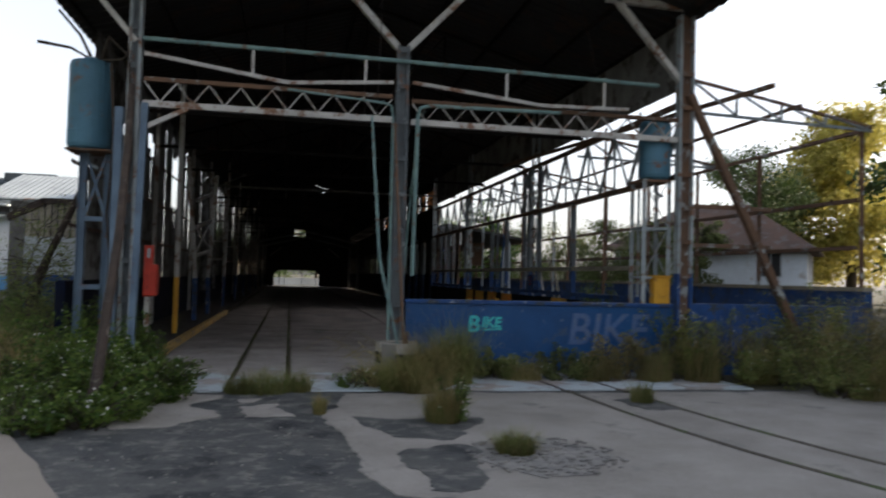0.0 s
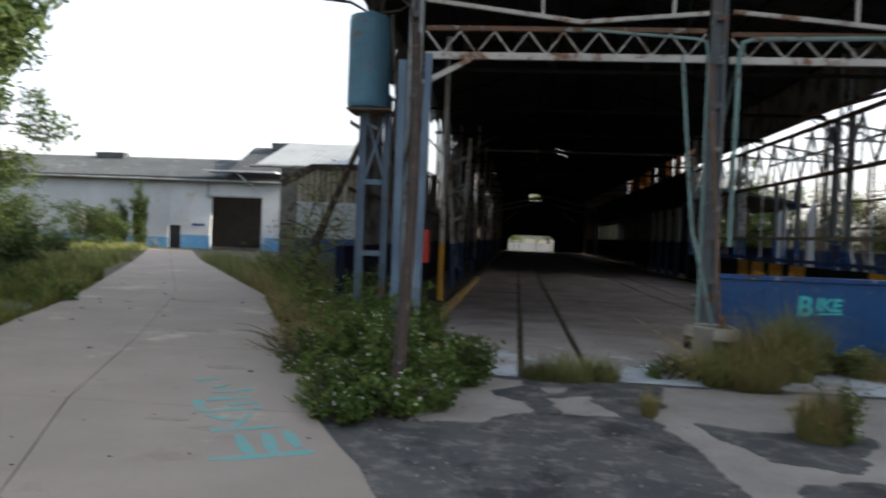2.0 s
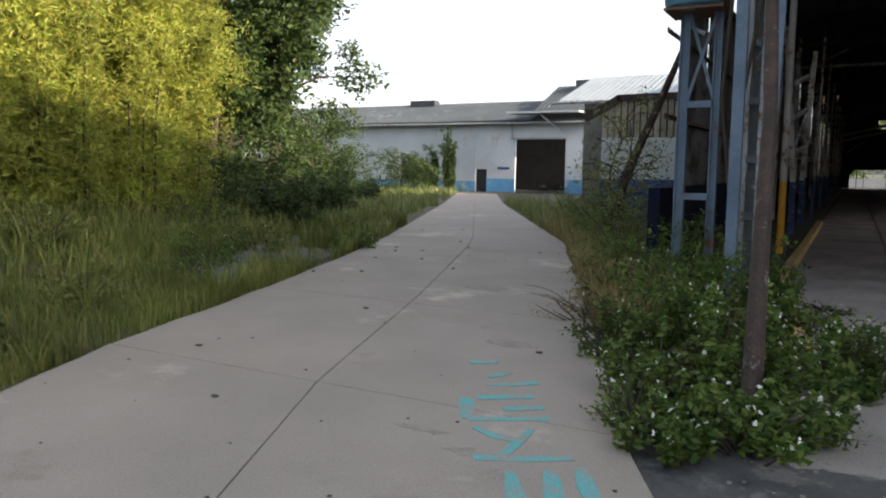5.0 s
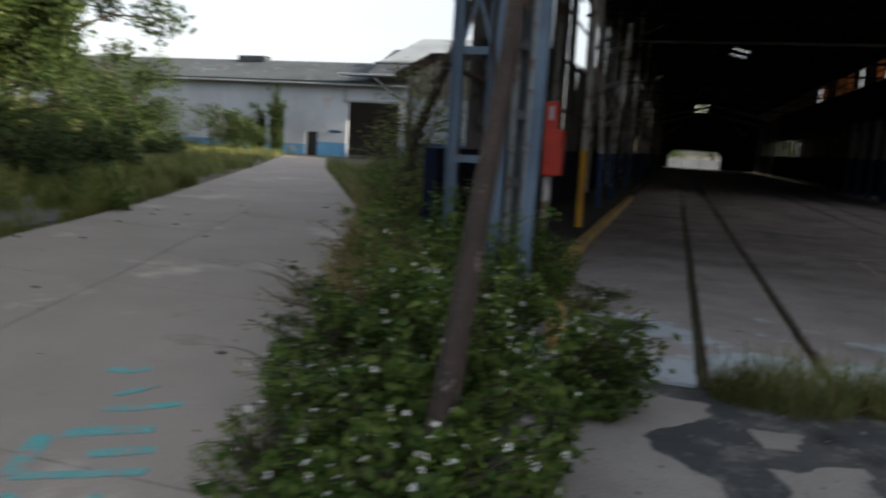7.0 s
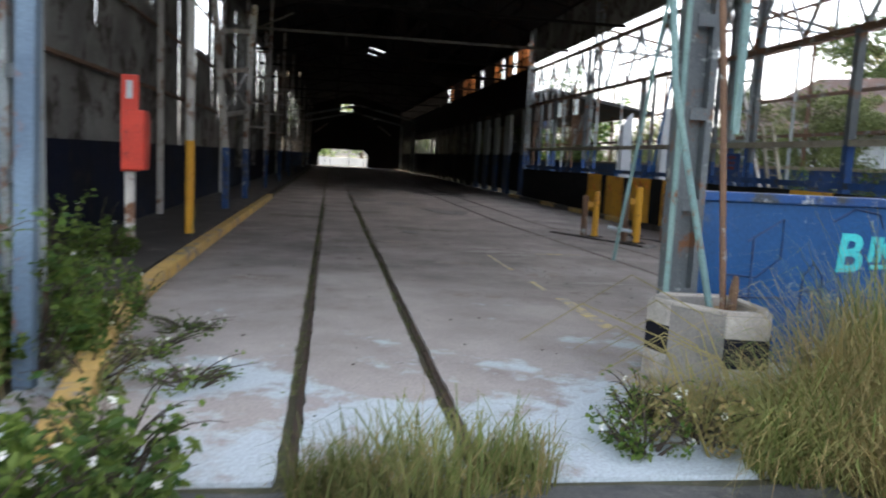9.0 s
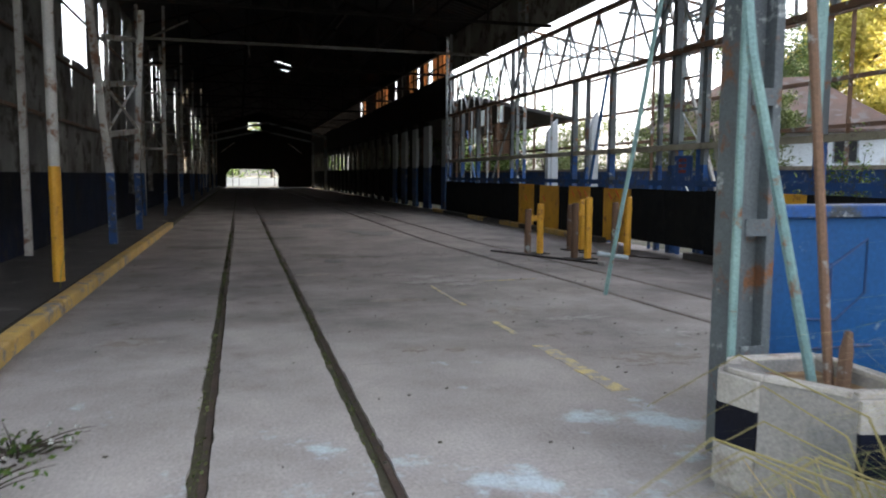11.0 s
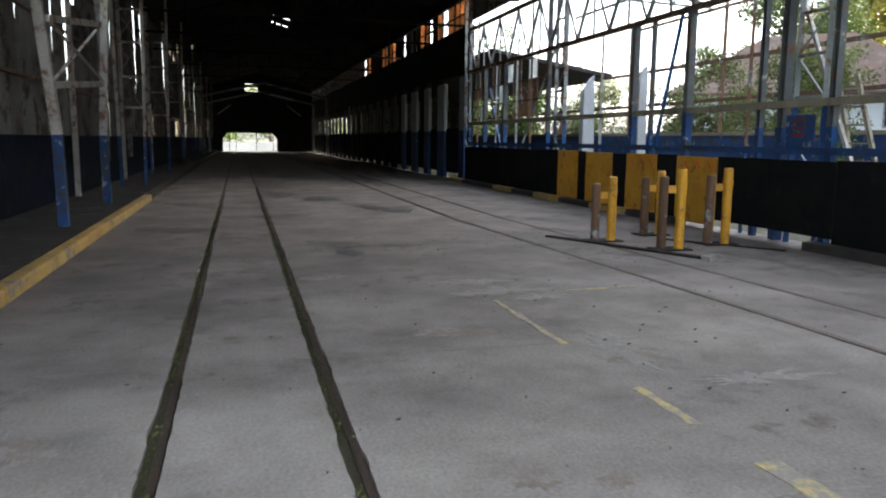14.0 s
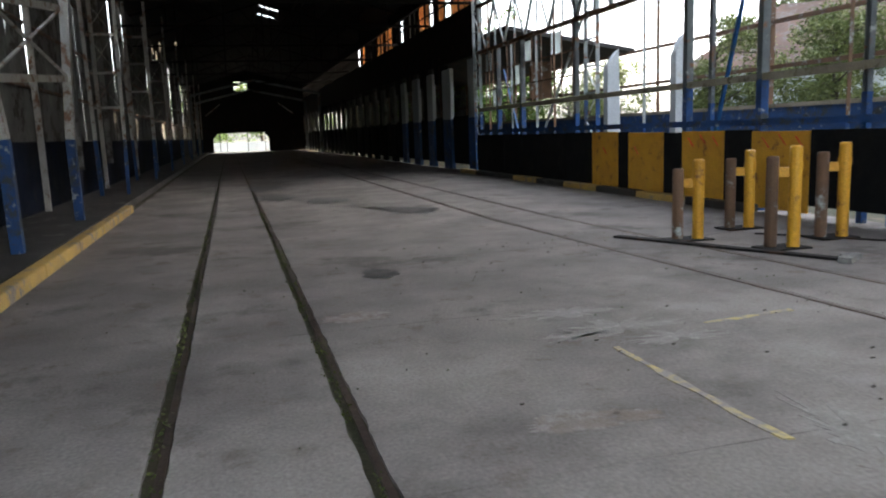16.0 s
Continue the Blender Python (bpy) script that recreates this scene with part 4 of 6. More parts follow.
for y, w, z1 in POSTS:
    t = thing("wall_post", (9.03, y, 0), "dark stained steel wall post with a blue foot", "post", "right wall posts", "structure")
    part("shaft", Mesh().box(9.03 - w / 2, y - w / 2, 1.95, 9.03 + w / 2, y - w / 2 + 0.02, z1).box(9.03 - w / 2, y + w / 2 - 0.02, 1.95, 9.03 + w / 2, y + w / 2, z1).box(9.02, y - w / 2 + 0.02, 1.95, 9.04, y + w / 2 - 0.02, z1), M_COLUMN, t)
    part("foot", Mesh().box(9.03 - w / 2 - 0.002, y - w / 2 - 0.002, 0, 9.03 + w / 2 + 0.002, y + w / 2 + 0.002, 1.95), M_BLUED, t, "blue-painted foot")
wf = thing("window_frame", (9.08, 26, 2.38), "bare rusty window frames with few panes", "window", kind="structure")
for y in np.arange(21.8, 30.2, 0.72):
    part("mullion", Mesh().bar((9.08, y, 2.38), (9.08, y, 4.35), 0.035), M_RUSTY, wf)
for z in (3.0, 3.65):
    part("transom", Mesh().bar((9.08, 21.7, z), (9.08, 30.2, z), 0.035), M_RUSTY, wf)
for k in range(5):
    y, z = 21.8 + 0.72 * random.randrange(11), random.choice((2.4, 3.02, 3.67))
    part("pane", Mesh().box(9.076, y + 0.02, z + 0.01, 9.082, y + 0.70, z + 0.6), M_PANEW, wf, "dusty pale pane")
for z0, z1, mt in ((1.5, 1.62, M_BLUED), (2.28, 2.4, M_PLANK)):
    solid("wall_rail", Mesh().box(8.93, 3.0, z0, 9.0, 30.2, z1), mt, "worn timber rail along the wall posts", "rail", kind="structure")

# low sheet panels, yellow and black
low = thing("panel_wall", (8.85, 16, 0), "low steel panel wall in worn yellow and black", "wall", kind="structure")
YEL = [(7.55, 8.87), (13.37, 14.78), (15.55, 16.92), (17.6, 19.08), (19.56, 20.9)]
cur, spans = 2.0, []
for a, b in YEL:
    while a - cur > 1.7:
        spans.append((cur, cur + 1.5, 0))
        cur += 1.5
    spans += [(cur, a, 0), (a, b, 1)]
    cur = b
while cur < 30:
    spans.append((cur, min(30.2, cur + 1.6), 0))
    cur += 1.6
for a, b, yel in spans:
    if 10.2 < (a + b) / 2 < 10.9:
        continue
    m = Mesh().box(8.82, a + 0.01, 0.2 if 10.9 < (a + b) / 2 < 13.3 else 0.07, 8.85, b - 0.01, 1.42 + random.uniform(-0.02, 0.02))
    part("panel", m, M_YELLOW if yel else M_BLACKP, low, "yellow-painted steel panel" if yel else "black-painted steel panel", bevel=0.006)
rk = thing("kerb", (8.6, 16, 0), "chipped orange-yellow kerb under the panels", "kerb", kind="structure")
for y in [v for v in np.arange(5.0, 30, 1.9) if not 10.5 < v < 13]:
    part("kerbstone", Mesh().box(8.55, y + 0.01, -0.02, 8.8, y + 1.88, 0.14), M_KERB if int(y * 7) % 3 == 0 else M_DARKCONC, rk, bevel=0.02)

# the longer closed part of the right wall
closed = thing("wall_right", (9.2, 65, 0), "dark shed wall with a strip of high windows", "wall", kind="structure")
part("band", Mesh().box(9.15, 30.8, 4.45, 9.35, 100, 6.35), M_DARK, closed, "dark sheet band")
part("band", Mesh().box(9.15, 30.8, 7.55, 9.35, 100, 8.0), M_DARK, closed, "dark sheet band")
part("base", Mesh().box(9.15, 30.8, 0.25, 9.35, 100, 2.2), M_BLACKP, closed, "black lower wall")
y, k = 31.0, 0
while y < 99:
    w = 3.1 if k % 2 else 2.3
    win = thing("window", (9.25, y, 6.35), "high window with dirty amber and dark panes", "window", "high windows", "structure")
    part("frame", Mesh().box(9.2, y, 6.35, 9.3, y + 0.12, 7.55).box(9.2, y + 0.12, 6.9, 9.3, y + w, 6.96), M_DARK, win)
    for i in range(3):
        if y > 56 or random.random() < 0.93:
            a = y + 0.14 + i * (w - 0.2) / 3
            # opaque dark panes past y=56, and about half of those before
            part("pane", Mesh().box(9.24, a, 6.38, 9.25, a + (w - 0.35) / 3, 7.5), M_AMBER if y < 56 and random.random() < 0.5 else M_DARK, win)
        part("bar", Mesh().box(9.21, y + 0.1 + (i + 1) * (w - 0.2) / 3, 6.35, 9.29, y + 0.14 + (i + 1) * (w - 0.2) / 3, 7.55), M_DARK, win)
    y += w
    k += 1
for i, y in enumerate(np.arange(34.3, 98, 5.6)):
    # piers past the second take darker tones: deep shade put into the colour
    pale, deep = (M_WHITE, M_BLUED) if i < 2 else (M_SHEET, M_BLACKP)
    t = thing("pier", (9.1, y, 0), "wall pier, white over blue, deeper ones coloured as in shade", "pier", "wall piers", "structure")
    for dy in (0, 2.9):
        w = 1.25 if dy == 0 else 1.0
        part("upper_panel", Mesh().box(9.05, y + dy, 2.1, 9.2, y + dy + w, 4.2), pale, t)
        part("lower_panel", Mesh().box(9.045, y + dy, 0.0, 9.2, y + dy + w, 2.1), deep, t, "lower half, blue, shade-dark deeper in")
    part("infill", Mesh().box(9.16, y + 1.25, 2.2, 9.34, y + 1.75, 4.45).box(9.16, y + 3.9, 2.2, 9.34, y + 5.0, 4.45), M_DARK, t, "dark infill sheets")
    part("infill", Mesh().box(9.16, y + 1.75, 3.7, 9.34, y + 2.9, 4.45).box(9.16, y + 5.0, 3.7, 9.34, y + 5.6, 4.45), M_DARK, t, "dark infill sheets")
    part("mullion", Mesh().box(9.15, y + 2.0, 1.1, 9.22, y + 2.07, 4.45), M_RUSTY, t)
    part("mullion", Mesh().box(9.15, y + 1.3, 2.4, 9.22, y + 2.8, 2.46).box(9.15, y + 1.3, 3.4, 9.22, y + 2.8, 3.46), M_RUSTY, t)

t = thing("pier", (9.1, 30.9, 0), "peeling wall pier, white over blue, deeper ones coloured as in shade", "pier", "wall piers", "structure")
part("upper_panel", Mesh().box(9.02, 30.95, 2.1, 9.14, 31.75, 4.3), M_WHITE, t)
part("lower_panel", Mesh().box(9.0, 30.95, 0.0, 9.14, 31.75, 2.1), M_BLUED, t, "blue-painted lower half")

# far end wall with the bright doorway
end = thing("wall_end", (2.4, 100, 0), "dark far end wall with a wide low doorway", "wall", kind="structure")


def gable(x0, x1, z0):
    """A wall panel whose head follows the roof."""
    top = [(x, 7.75 + (x + 4.7) * 0.303 if x < 2.4 else 9.9 - (x - 2.4) * 0.273) for x in ([x0, x1] if (x0 - 2.4) * (x1 - 2.4) >= 0 else [x0, 2.4, x1])]
    ring = [(x0, z0)] + [(x1, z0)] + top[::-1]
    n = len(ring)
    return Mesh().add([(x, 100, z) for x, z in ring] + [(x, 100.3, z) for x, z in ring], [tuple(range(n)), tuple(range(2 * n - 1, n - 1, -1))] + [(i, i + n, (i + 1) % n + n, (i + 1) % n) for i in range(n)])


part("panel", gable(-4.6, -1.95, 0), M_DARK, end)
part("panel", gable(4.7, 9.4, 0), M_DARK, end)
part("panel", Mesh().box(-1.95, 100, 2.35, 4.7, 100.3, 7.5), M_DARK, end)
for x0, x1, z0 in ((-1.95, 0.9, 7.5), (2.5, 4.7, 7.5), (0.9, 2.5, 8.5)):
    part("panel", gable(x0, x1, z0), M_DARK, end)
for z in (7.62, 7.95, 8.28):
    part("louvre", Mesh().box(0.9, 100.05, z, 2.5, 100.2, z + 0.12), M_AMBER, end)
for x in (-1.2, -0.4, 2.1, 4.2):
    part("post", Mesh().box(x, 100.05, 0, x + 0.08, 100.15, 2.35), M_DARK, end)
for x, d in ((-1.95, 1), (4.7, -1)):
    part("corner_plate", Mesh().add([(x, 100.02, 2.35), (x + d * 0.55, 100.02, 2.35), (x, 100.02, 1.7), (x, 100.12, 2.35), (x + d * 0.55, 100.12, 2.35), (x, 100.12, 1.7)], [(0, 1, 2), (5, 4, 3), (0, 3, 4, 1), (1, 4, 5, 2), (2, 5, 3, 0)]), M_DARK, end)
for y in (76, 90):
    pt = thing("portal_frame", (2.4, y, 0), "dim steel portal frame near the far end", "frame", "portal frames", "structure")
    for x in (-3.2, 8.4):
        part("post", Mesh().bar((x, y, 0), (x, y, 5.6), 0.25), M_STEEL, pt)
    part("beam", Mesh().bar((-3.2, y, 5.6), (2.4, y, 6.9), 0.2), M_STEEL, pt)
    part("beam", Mesh().bar((2.4, y, 6.9), (8.4, y, 5.6), 0.2), M_STEEL, pt)
solid("far_fence", Mesh().box(-8, 108, 0, 12, 108.15, 1.2), M_WHITE, "pale low wall beyond the far doorway", "wall")
for x, z in ((-2.4, 4.6), (7.2, 4.6)):
    solid("end_brace", Mesh().bar((x, 92, z - 0.3), (x + (1.6 if x < 0 else -1.6), 92, z + 0.9), 0.1), M_PALE, "pale diagonal brace near the far end", "brace", kind="structure")

# ---- the open front ----
FY = 0.9


def front_column(x, z1, label, w=0.34, foot=None):
    t = thing("front_column", (x, FY, 0), label, "column", "front columns", "structure")
    for s in (-1, 1):
        part("channel", Mesh().box(x + s * w / 2 - 0.03, FY - 0.11, 0 if not foot else foot, x + s * w / 2 + 0.03, FY + 0.11, z1), M_COLUMN if abs(x - 2.62) < 0.1 else M_STEEL, t, bevel=0.006)
        if foot:
            part("foot", Mesh().box(x + s * w / 2 - 0.032, FY - 0.112, 0, x + s * w / 2 + 0.032, FY + 0.112, foot), M_BLUED, t, "blue-painted foot", bevel=0.006)
    part("web_plate", Mesh().box(x - w / 2 + 0.03, FY - 0.02, 0, x + w / 2 - 0.03, FY + 0.02, z1), M_RUSTY if x > 5 else M_COLUMN, t, "stained web plate")
    for z in np.arange(0.6, z1, 0.75):
        part("batten", Mesh().box(x - w / 2 + 0.02, FY - 0.122, z, x + w / 2 - 0.02, FY - 0.111, z + 0.1), M_RUSTY if x > 5 else M_COLUMN, t)
    return t


c = front_column(2.62, 6.75, "riveted grey and rust steel column with forked arms", 0.2)
for s in (-1, 1):
    part("arm", Mesh().bar((2.62 + s * 0.1, FY, 6.7), (2.62 + s * 2.2, FY, 8.9), 0.16, 0.13), M_PALE, c, "pale slanting arm", bevel=0.01)
c = front_column(-2.6, 8.3, "tall grey-blue steel column wound with dry vines", 0.18)
part("arm", Mesh().bar((-2.6, FY, 6.4), (-3.9, FY, 7.9), 0.1), M_PALE, c)
c = front_column(9.02, 8.0, "tall rust-streaked steel corner column with a blue foot", 0.3, 2.2)
part("arm", Mesh().bar((8.9, FY, 6.5), (7.3, FY, 8.25), 0.14, 0.12), M_PALE, c, "pale slanting arm")
part("cap_beam", Mesh().bar((7.1, FY, 8.22), (9.0, FY, 8.18), 0.14), M_PALE, c)


def front_truss(xa, xb, lo, hi, seg):
    t = thing("front_truss", ((xa + xb) / 2, FY, lo), "pale rusty lattice truss across the opening", "truss", "front trusses", "structure")
    part("chord", Mesh().bar((xa, FY, lo), (xb, FY, lo), 0.1, 0.12), M_PALE, t)
    part("chord", Mesh().bar((xa, FY, hi), (xb, FY, hi), 0.1, 0.08), M_RUSTY, t)
    n = round((xb - xa) / seg)
    for i in range(n):
        a, b = xa + (xb - xa) * i / n, xa + (xb - xa) * (i + 1) / n
        part("web", Mesh().bar((a, FY, hi - 0.04), ((a + b) / 2, FY, lo + 0.05), 0.06, 0.02), M_PALE, t)
        part("web", Mesh().bar(((a + b) / 2, FY + 0.022, lo + 0.05), (b, FY + 0.022, hi - 0.04), 0.06, 0.02), M_PALE, t)
    return t


front_truss(-2.43, 2.42, 5.2, 5.68, 0.62)
front_truss(2.82, 8.85, 5.18, 5.62, 0.62)
for (xa, za), (xm, zm), (xb, zb) in (((-2.42, 6.15), (0.3, 5.78), (2.42, 5.95)), ((2.82, 5.98), (5.6, 5.7), (7.6, 5.75))):
    t = thing("bowed_brace", (xm, FY - 0.12, 5.7), "pale bent brace rods above the truss", "brace", "bowed braces", "structure")
    part("rod", Mesh().bar((xa, FY - 0.12, za), (xm, FY - 0.12, zm), 0.07), M_PALE, t)
    part("rod", Mesh().bar((xm, FY - 0.12, zm), (xb, FY - 0.12, zb), 0.07), M_PALE, t)
    for f in (0.42, 0.88):
        x = xa + (xb - xa) * f
        z = za + (zm - za) * (x - xa) / (xm - xa) if x < xm else zm + (zb - zm) * (x - xm) / (xb - xm)
        part("hanger", Mesh().bar((x, FY - 0.12, z), (x, FY - 0.12, 6.4), 0.05), M_PALE, t)
solid("overhead_pipe", Mesh().tube([(-2.45, FY - 0.12, 6.44), (2.5, FY - 0.15, 6.40), (8.3, FY - 0.12, 6.33)], 0.045), M_TURQ, "turquoise pipe across the front of the shed", "pipe")
solid("overhead_pipe", Mesh().tube([(0.3, FY - 0.25, 5.62), (2.2, FY - 0.2, 5.5), (2.38, FY - 0.2, 5.45), (2.42, FY - 0.2, 5.2), (2.44, FY - 0.17, 0.6)], 0.026), M_TURQ, "turquoise pipe down the side of the column", "pipe")
solid("overhead_pipe", Mesh().tube([(6.0, FY - 0.2, 5.55), (3.15, FY - 0.2, 5.5), (2.97, FY - 0.2, 5.44), (2.93, FY - 0.2, 5.25), (2.9, FY - 0.2, 2.0)], 0.04), M_TURQ, "turquoise pipe beside the column over the blue wall", "pipe")
solid("roof_wire", Mesh().tube([(2.15, 0.6, 9.72), (2.12, 0.7, 7.0), (2.1, 0.8, 5.3)], 0.012, 5), M_DARK, "slack dark cable hanging from the roof", "cable")
solid("roof_wire", Mesh().tube([(6.3, 0.8, 8.75), (6.9, 0.8, 6.3)], 0.012, 5), M_DARK, "slack dark cable hanging from the roof", "cable")
solid("knee_brace", Mesh().bar((-2.45, FY, 4.7), (-1.6, FY, 5.15), 0.09), M_PALE, "pale knee brace under the truss", "brace", kind="structure")

# leaning pipes and the concrete plinth
pl = thing("plinth", (2.55, 0.2, 0), "chipped concrete planter box with white and navy corners", "plinth")
ol = [(2.20, 0.46), (2.26, 0.24), (2.50, -0.14), (2.78, -0.2), (2.92, 0.0), (2.94, 0.62), (2.36, 0.66)]
cx, cy = 2.58, 0.24


def inset(k):
    return [(cx + (x - cx) * k, cy + (y - cy) * k) for x, y in ol]


m = Mesh()
n = len(ol)
for ring, z in ((inset(1.05), -0.02), (ol, 0.66), (inset(0.99), 0.68), (inset(0.80), 0.68), (inset(0.78), 0.56)):
    m.v += [(x, y, z + 0.012 * math.sin(5 * x + 7 * y) * (z > 0)) for x, y in ring]
for k in range(4):
    m.f += [(k * n + (i + 1) % n, k * n + i, (k + 1) * n + i, (k + 1) * n + (i + 1) % n) for i in range(n)]
part("block", m, M_YARD, pl, bevel=0.012)
part("soil", plate(Mesh(), inset(0.8)[::-1], 0.45, 0.60), M_SOIL, pl, "bare orange-brown soil")
rim = Mesh()
for (x0, y0), (x1, y1) in zip(inset(0.9), inset(0.9)[1:] + inset(0.9)[:1]):
    rim.bar((x0, y0, 0.672), (x1, y1, 0.672), 0.075, 0.03)
part("rim", rim, M_CEMENT, pl, "chipped white-painted rim", bevel=0.006)
out = inset(1.035)
for i, j, k0, k1 in ((0, 1, 0.0, 1.0), (2, 3, 0.0, 1.0), (3, 4, 0.0, 1.0), (6, 0, 0.35, 1.0), (4, 5, 0.0, 0.4)):
    (x0, y0), (x1, y1) = out[i], out[j]
    pa, pb = (x0 + (x1 - x0) * k0, y0 + (y1 - y0) * k0), (x0 + (x1 - x0) * k1, y0 + (y1 - y0) * k1)
    part("white_patch", Mesh().bar((*pa, 0.575), (*pb, 0.575), 0.03, 0.16), M_CEMENT, pl, "white-painted corner patch", bevel=0.004)
    part("navy_patch", Mesh().bar((*pa, 0.385), (*pb, 0.385), 0.036, 0.22), M_NAVY, pl, "dark navy painted corner patch", bevel=0.004)
    part("white_patch", Mesh().bar((*pa, 0.16), (*pb, 0.16), 0.048, 0.22), M_CEMENT, pl, "white-painted corner patch", bevel=0.004)
solid("leaning_pipe", Mesh().tube([(2.60, 0.26, 0.58), (2.18, 0.32, 2.3), (1.98, 0.62, 5.2)], 0.028), M_TURQ, "pale green pipe leaning out of the planter", "pipe")
solid("standing_pipe", Mesh().tube([(2.70, 0.26, 0.58), (2.58, 0.4, 2.6), (2.46, 0.7, 5.1)], 0.026), M_RUSTY, "rusty pipe standing in the planter", "pipe")
solid("wooden_stub", Mesh().tube([(2.73, 0.2, 0.58), (2.74, 0.2, 0.8), (2.75, 0.2, 0.9)], [0.04, 0.038, 0.02], 6), M_RUSTY, "rusted iron stub in the planter", "stub")
t = thing("hanging_pipe", (3.05, 3.45, 0.58), "bent green pipe hanging from the front truss", "pipe")
part("shaft", Mesh().tube([(3.05, 3.45, 0.58), (3.04, 3.3, 1.0), (3.07, 3.02, 2.0), (3.09, 2.75, 3.0), (3.1, 2.4, 4.0), (3.1, 1.7, 5.01), (3.1, 0.95, 5.51)], 0.021), M_TURQ, t)
part("clamp", Mesh().tube([(2.92, 3.38, 0.98), (3.2, 3.32, 0.94)], 0.022), M_STEEL, t)

# blue wall across the old track
bw = thing("wall_front_blue", (5.9, FY, 0), "low bright blue painted wall with graffiti", "wall", kind="structure")
part("body", Mesh().box(2.83, 1.0, -0.05, 8.86, 1.2, 1.44), M_BLUE, bw, bevel=0.01)
part("coping", Mesh().box(2.8, 0.96, 1.44, 8.88, 1.24, 1.52), M_BLUED, bw, "darker blue coping", bevel=0.012)


def lettering(text, x, z, size, material, parent, label, y=0.992, shear=0.0):
    cu = bpy.data.curves.new("lettering", "FONT")
    cu.body, cu.size, cu.extrude, cu.offset, cu.shear = text, size, 0.002, 0.012, shear
    cu.materials.append(material)
    ob = new("lettering", cu)
    ob.parent = parent
    ob.location = Vector((x, y, z)) - parent.location
    ob.rotation_euler = (radians(90), 0, 0)
    return tagged(ob, label)


lettering("B", 4.14, 0.86, 0.48, M_TEAL, bw, "turquoise sprayed letter", shear=0.1)
lettering("IKE", 4.46, 0.96, 0.30, M_TEAL, bw, "turquoise sprayed letters", shear=0.1)
part("stroke", Mesh().bar((4.5, 0.992, 0.9), (4.9, 0.992, 0.92), 0.03, 0.035), M_TEAL, bw)
lettering("BIKE", 6.35, 0.62, 0.95, M_GREYSPRAY, bw, "faded grey sprayed letters", shear=0.15)
for pts in ([(3.1, 1.02), (3.1, 0.8), (3.4, 0.78), (3.62, 0.95), (3.62, 1.3), (3.3, 1.1)], [(3.35, 1.15), (3.35, 0.55)], [(3.2, 0.6), (3.7, 0.6)],
            [(3.85, 0.5), (3.86, 0.8), (3.95, 0.92), (4.05, 0.8), (4.05, 0.5)], [(3.86, 0.66), (4.05, 0.68)], [(4.1, 1.3), (4.3, 1.42), (4.55, 1.38), (4.6, 1.25)]):
    part("stroke", Mesh().tube([(x, 0.996, z) for x, z in pts], 0.011, 5), M_SPRAY, bw, "dark sprayed scribble")

bx = thing("meter_box", (8.55, 0.85, 1.52), "yellow-ochre metal box on the blue wall", "box")
part("case", Mesh().box(8.38, 0.97, 1.52, 8.76, 1.2, 2.12), M_YELLOW, bx, bevel=0.02)
part("hood", Mesh().box(8.34, 0.94, 2.12, 8.8, 1.23, 2.15), M_YELLOW, bx)


def tank(x, y, z0, z1, r, label):
    t = thing("water_tank", (x, y, z0), label, "tank", "water tanks")
    pts = [(0.0, 0), (0.75, 0), (0.95, 0.05), (1.0, 0.12), (1.0, 0.35), (1.012, 0.36), (1.012, 0.38), (1, 0.39), (1.0, z1 - z0 - 0.12), (0.94, z1 - z0 - 0.03), (0.7, z1 - z0)]
    m = Mesh().tube([(x, y, z0 + h + 0.001 * i) for i, (_, h) in enumerate(pts)], [max(0.02, r * k) for k, _ in pts], 24)
    part("body", m, M_TANK, t, smooth=False)
    part("lid", Mesh().tube([(x, y, z1), (x, y, z1 + 0.05), (x, y, z1 + 0.1)], [r * 0.5, r * 0.48, 0.08], 16), M_TANK, t)
    part("outlet", Mesh().tube([(x, y, z0 + 0.02), (x, y, z0 - 0.25), (x + 0.2, y, z0 - 0.35)], 0.035), M_STEEL, t)
    return t


tank(-3.7, 2.2, 4.4, 6.25, 0.42, "faded blue steel water tank high on its stand")
tank(8.52, 1.3, 4.3, 5.65, 0.35, "faded blue steel water tank with a rust stain")


def stand(x, y, w, z1, label):
    t = thing("tank_stand", (x, y, 0), label, "stand", "tank stands")
    for sx in (-1, 1):
        for sy in (-1, 1):
            part("leg", Mesh().angle((x + sx * w, y + sy * w, 0), (x + sx * w, y + sy * w, z1), 0.1), M_STEEL, t)
    for z in np.arange(1.0, z1, 1.1):
        for s in (-1, 1):
            part("cross_bar", Mesh().bar((x - w, y + s * w, z), (x + w, y + s * w, z), 0.06, 0.05), M_STEEL, t)
            part("brace", Mesh().bar((x - w * s, y - w, z), (x + w * s, y - w, min(z1, z + 1.1)), 0.035, 0.012), M_STEEL, t)
            part("cross_bar", Mesh().bar((x + s * w, y - w, z), (x + s * w, y + w, z), 0.06, 0.05), M_STEEL, t)
    part("platform", Mesh().box(x - w - 0.05, y - w - 0.05, z1 - 0.06, x + w + 0.05, y + w + 0.05, z1), M_RUSTY, t)
    return t


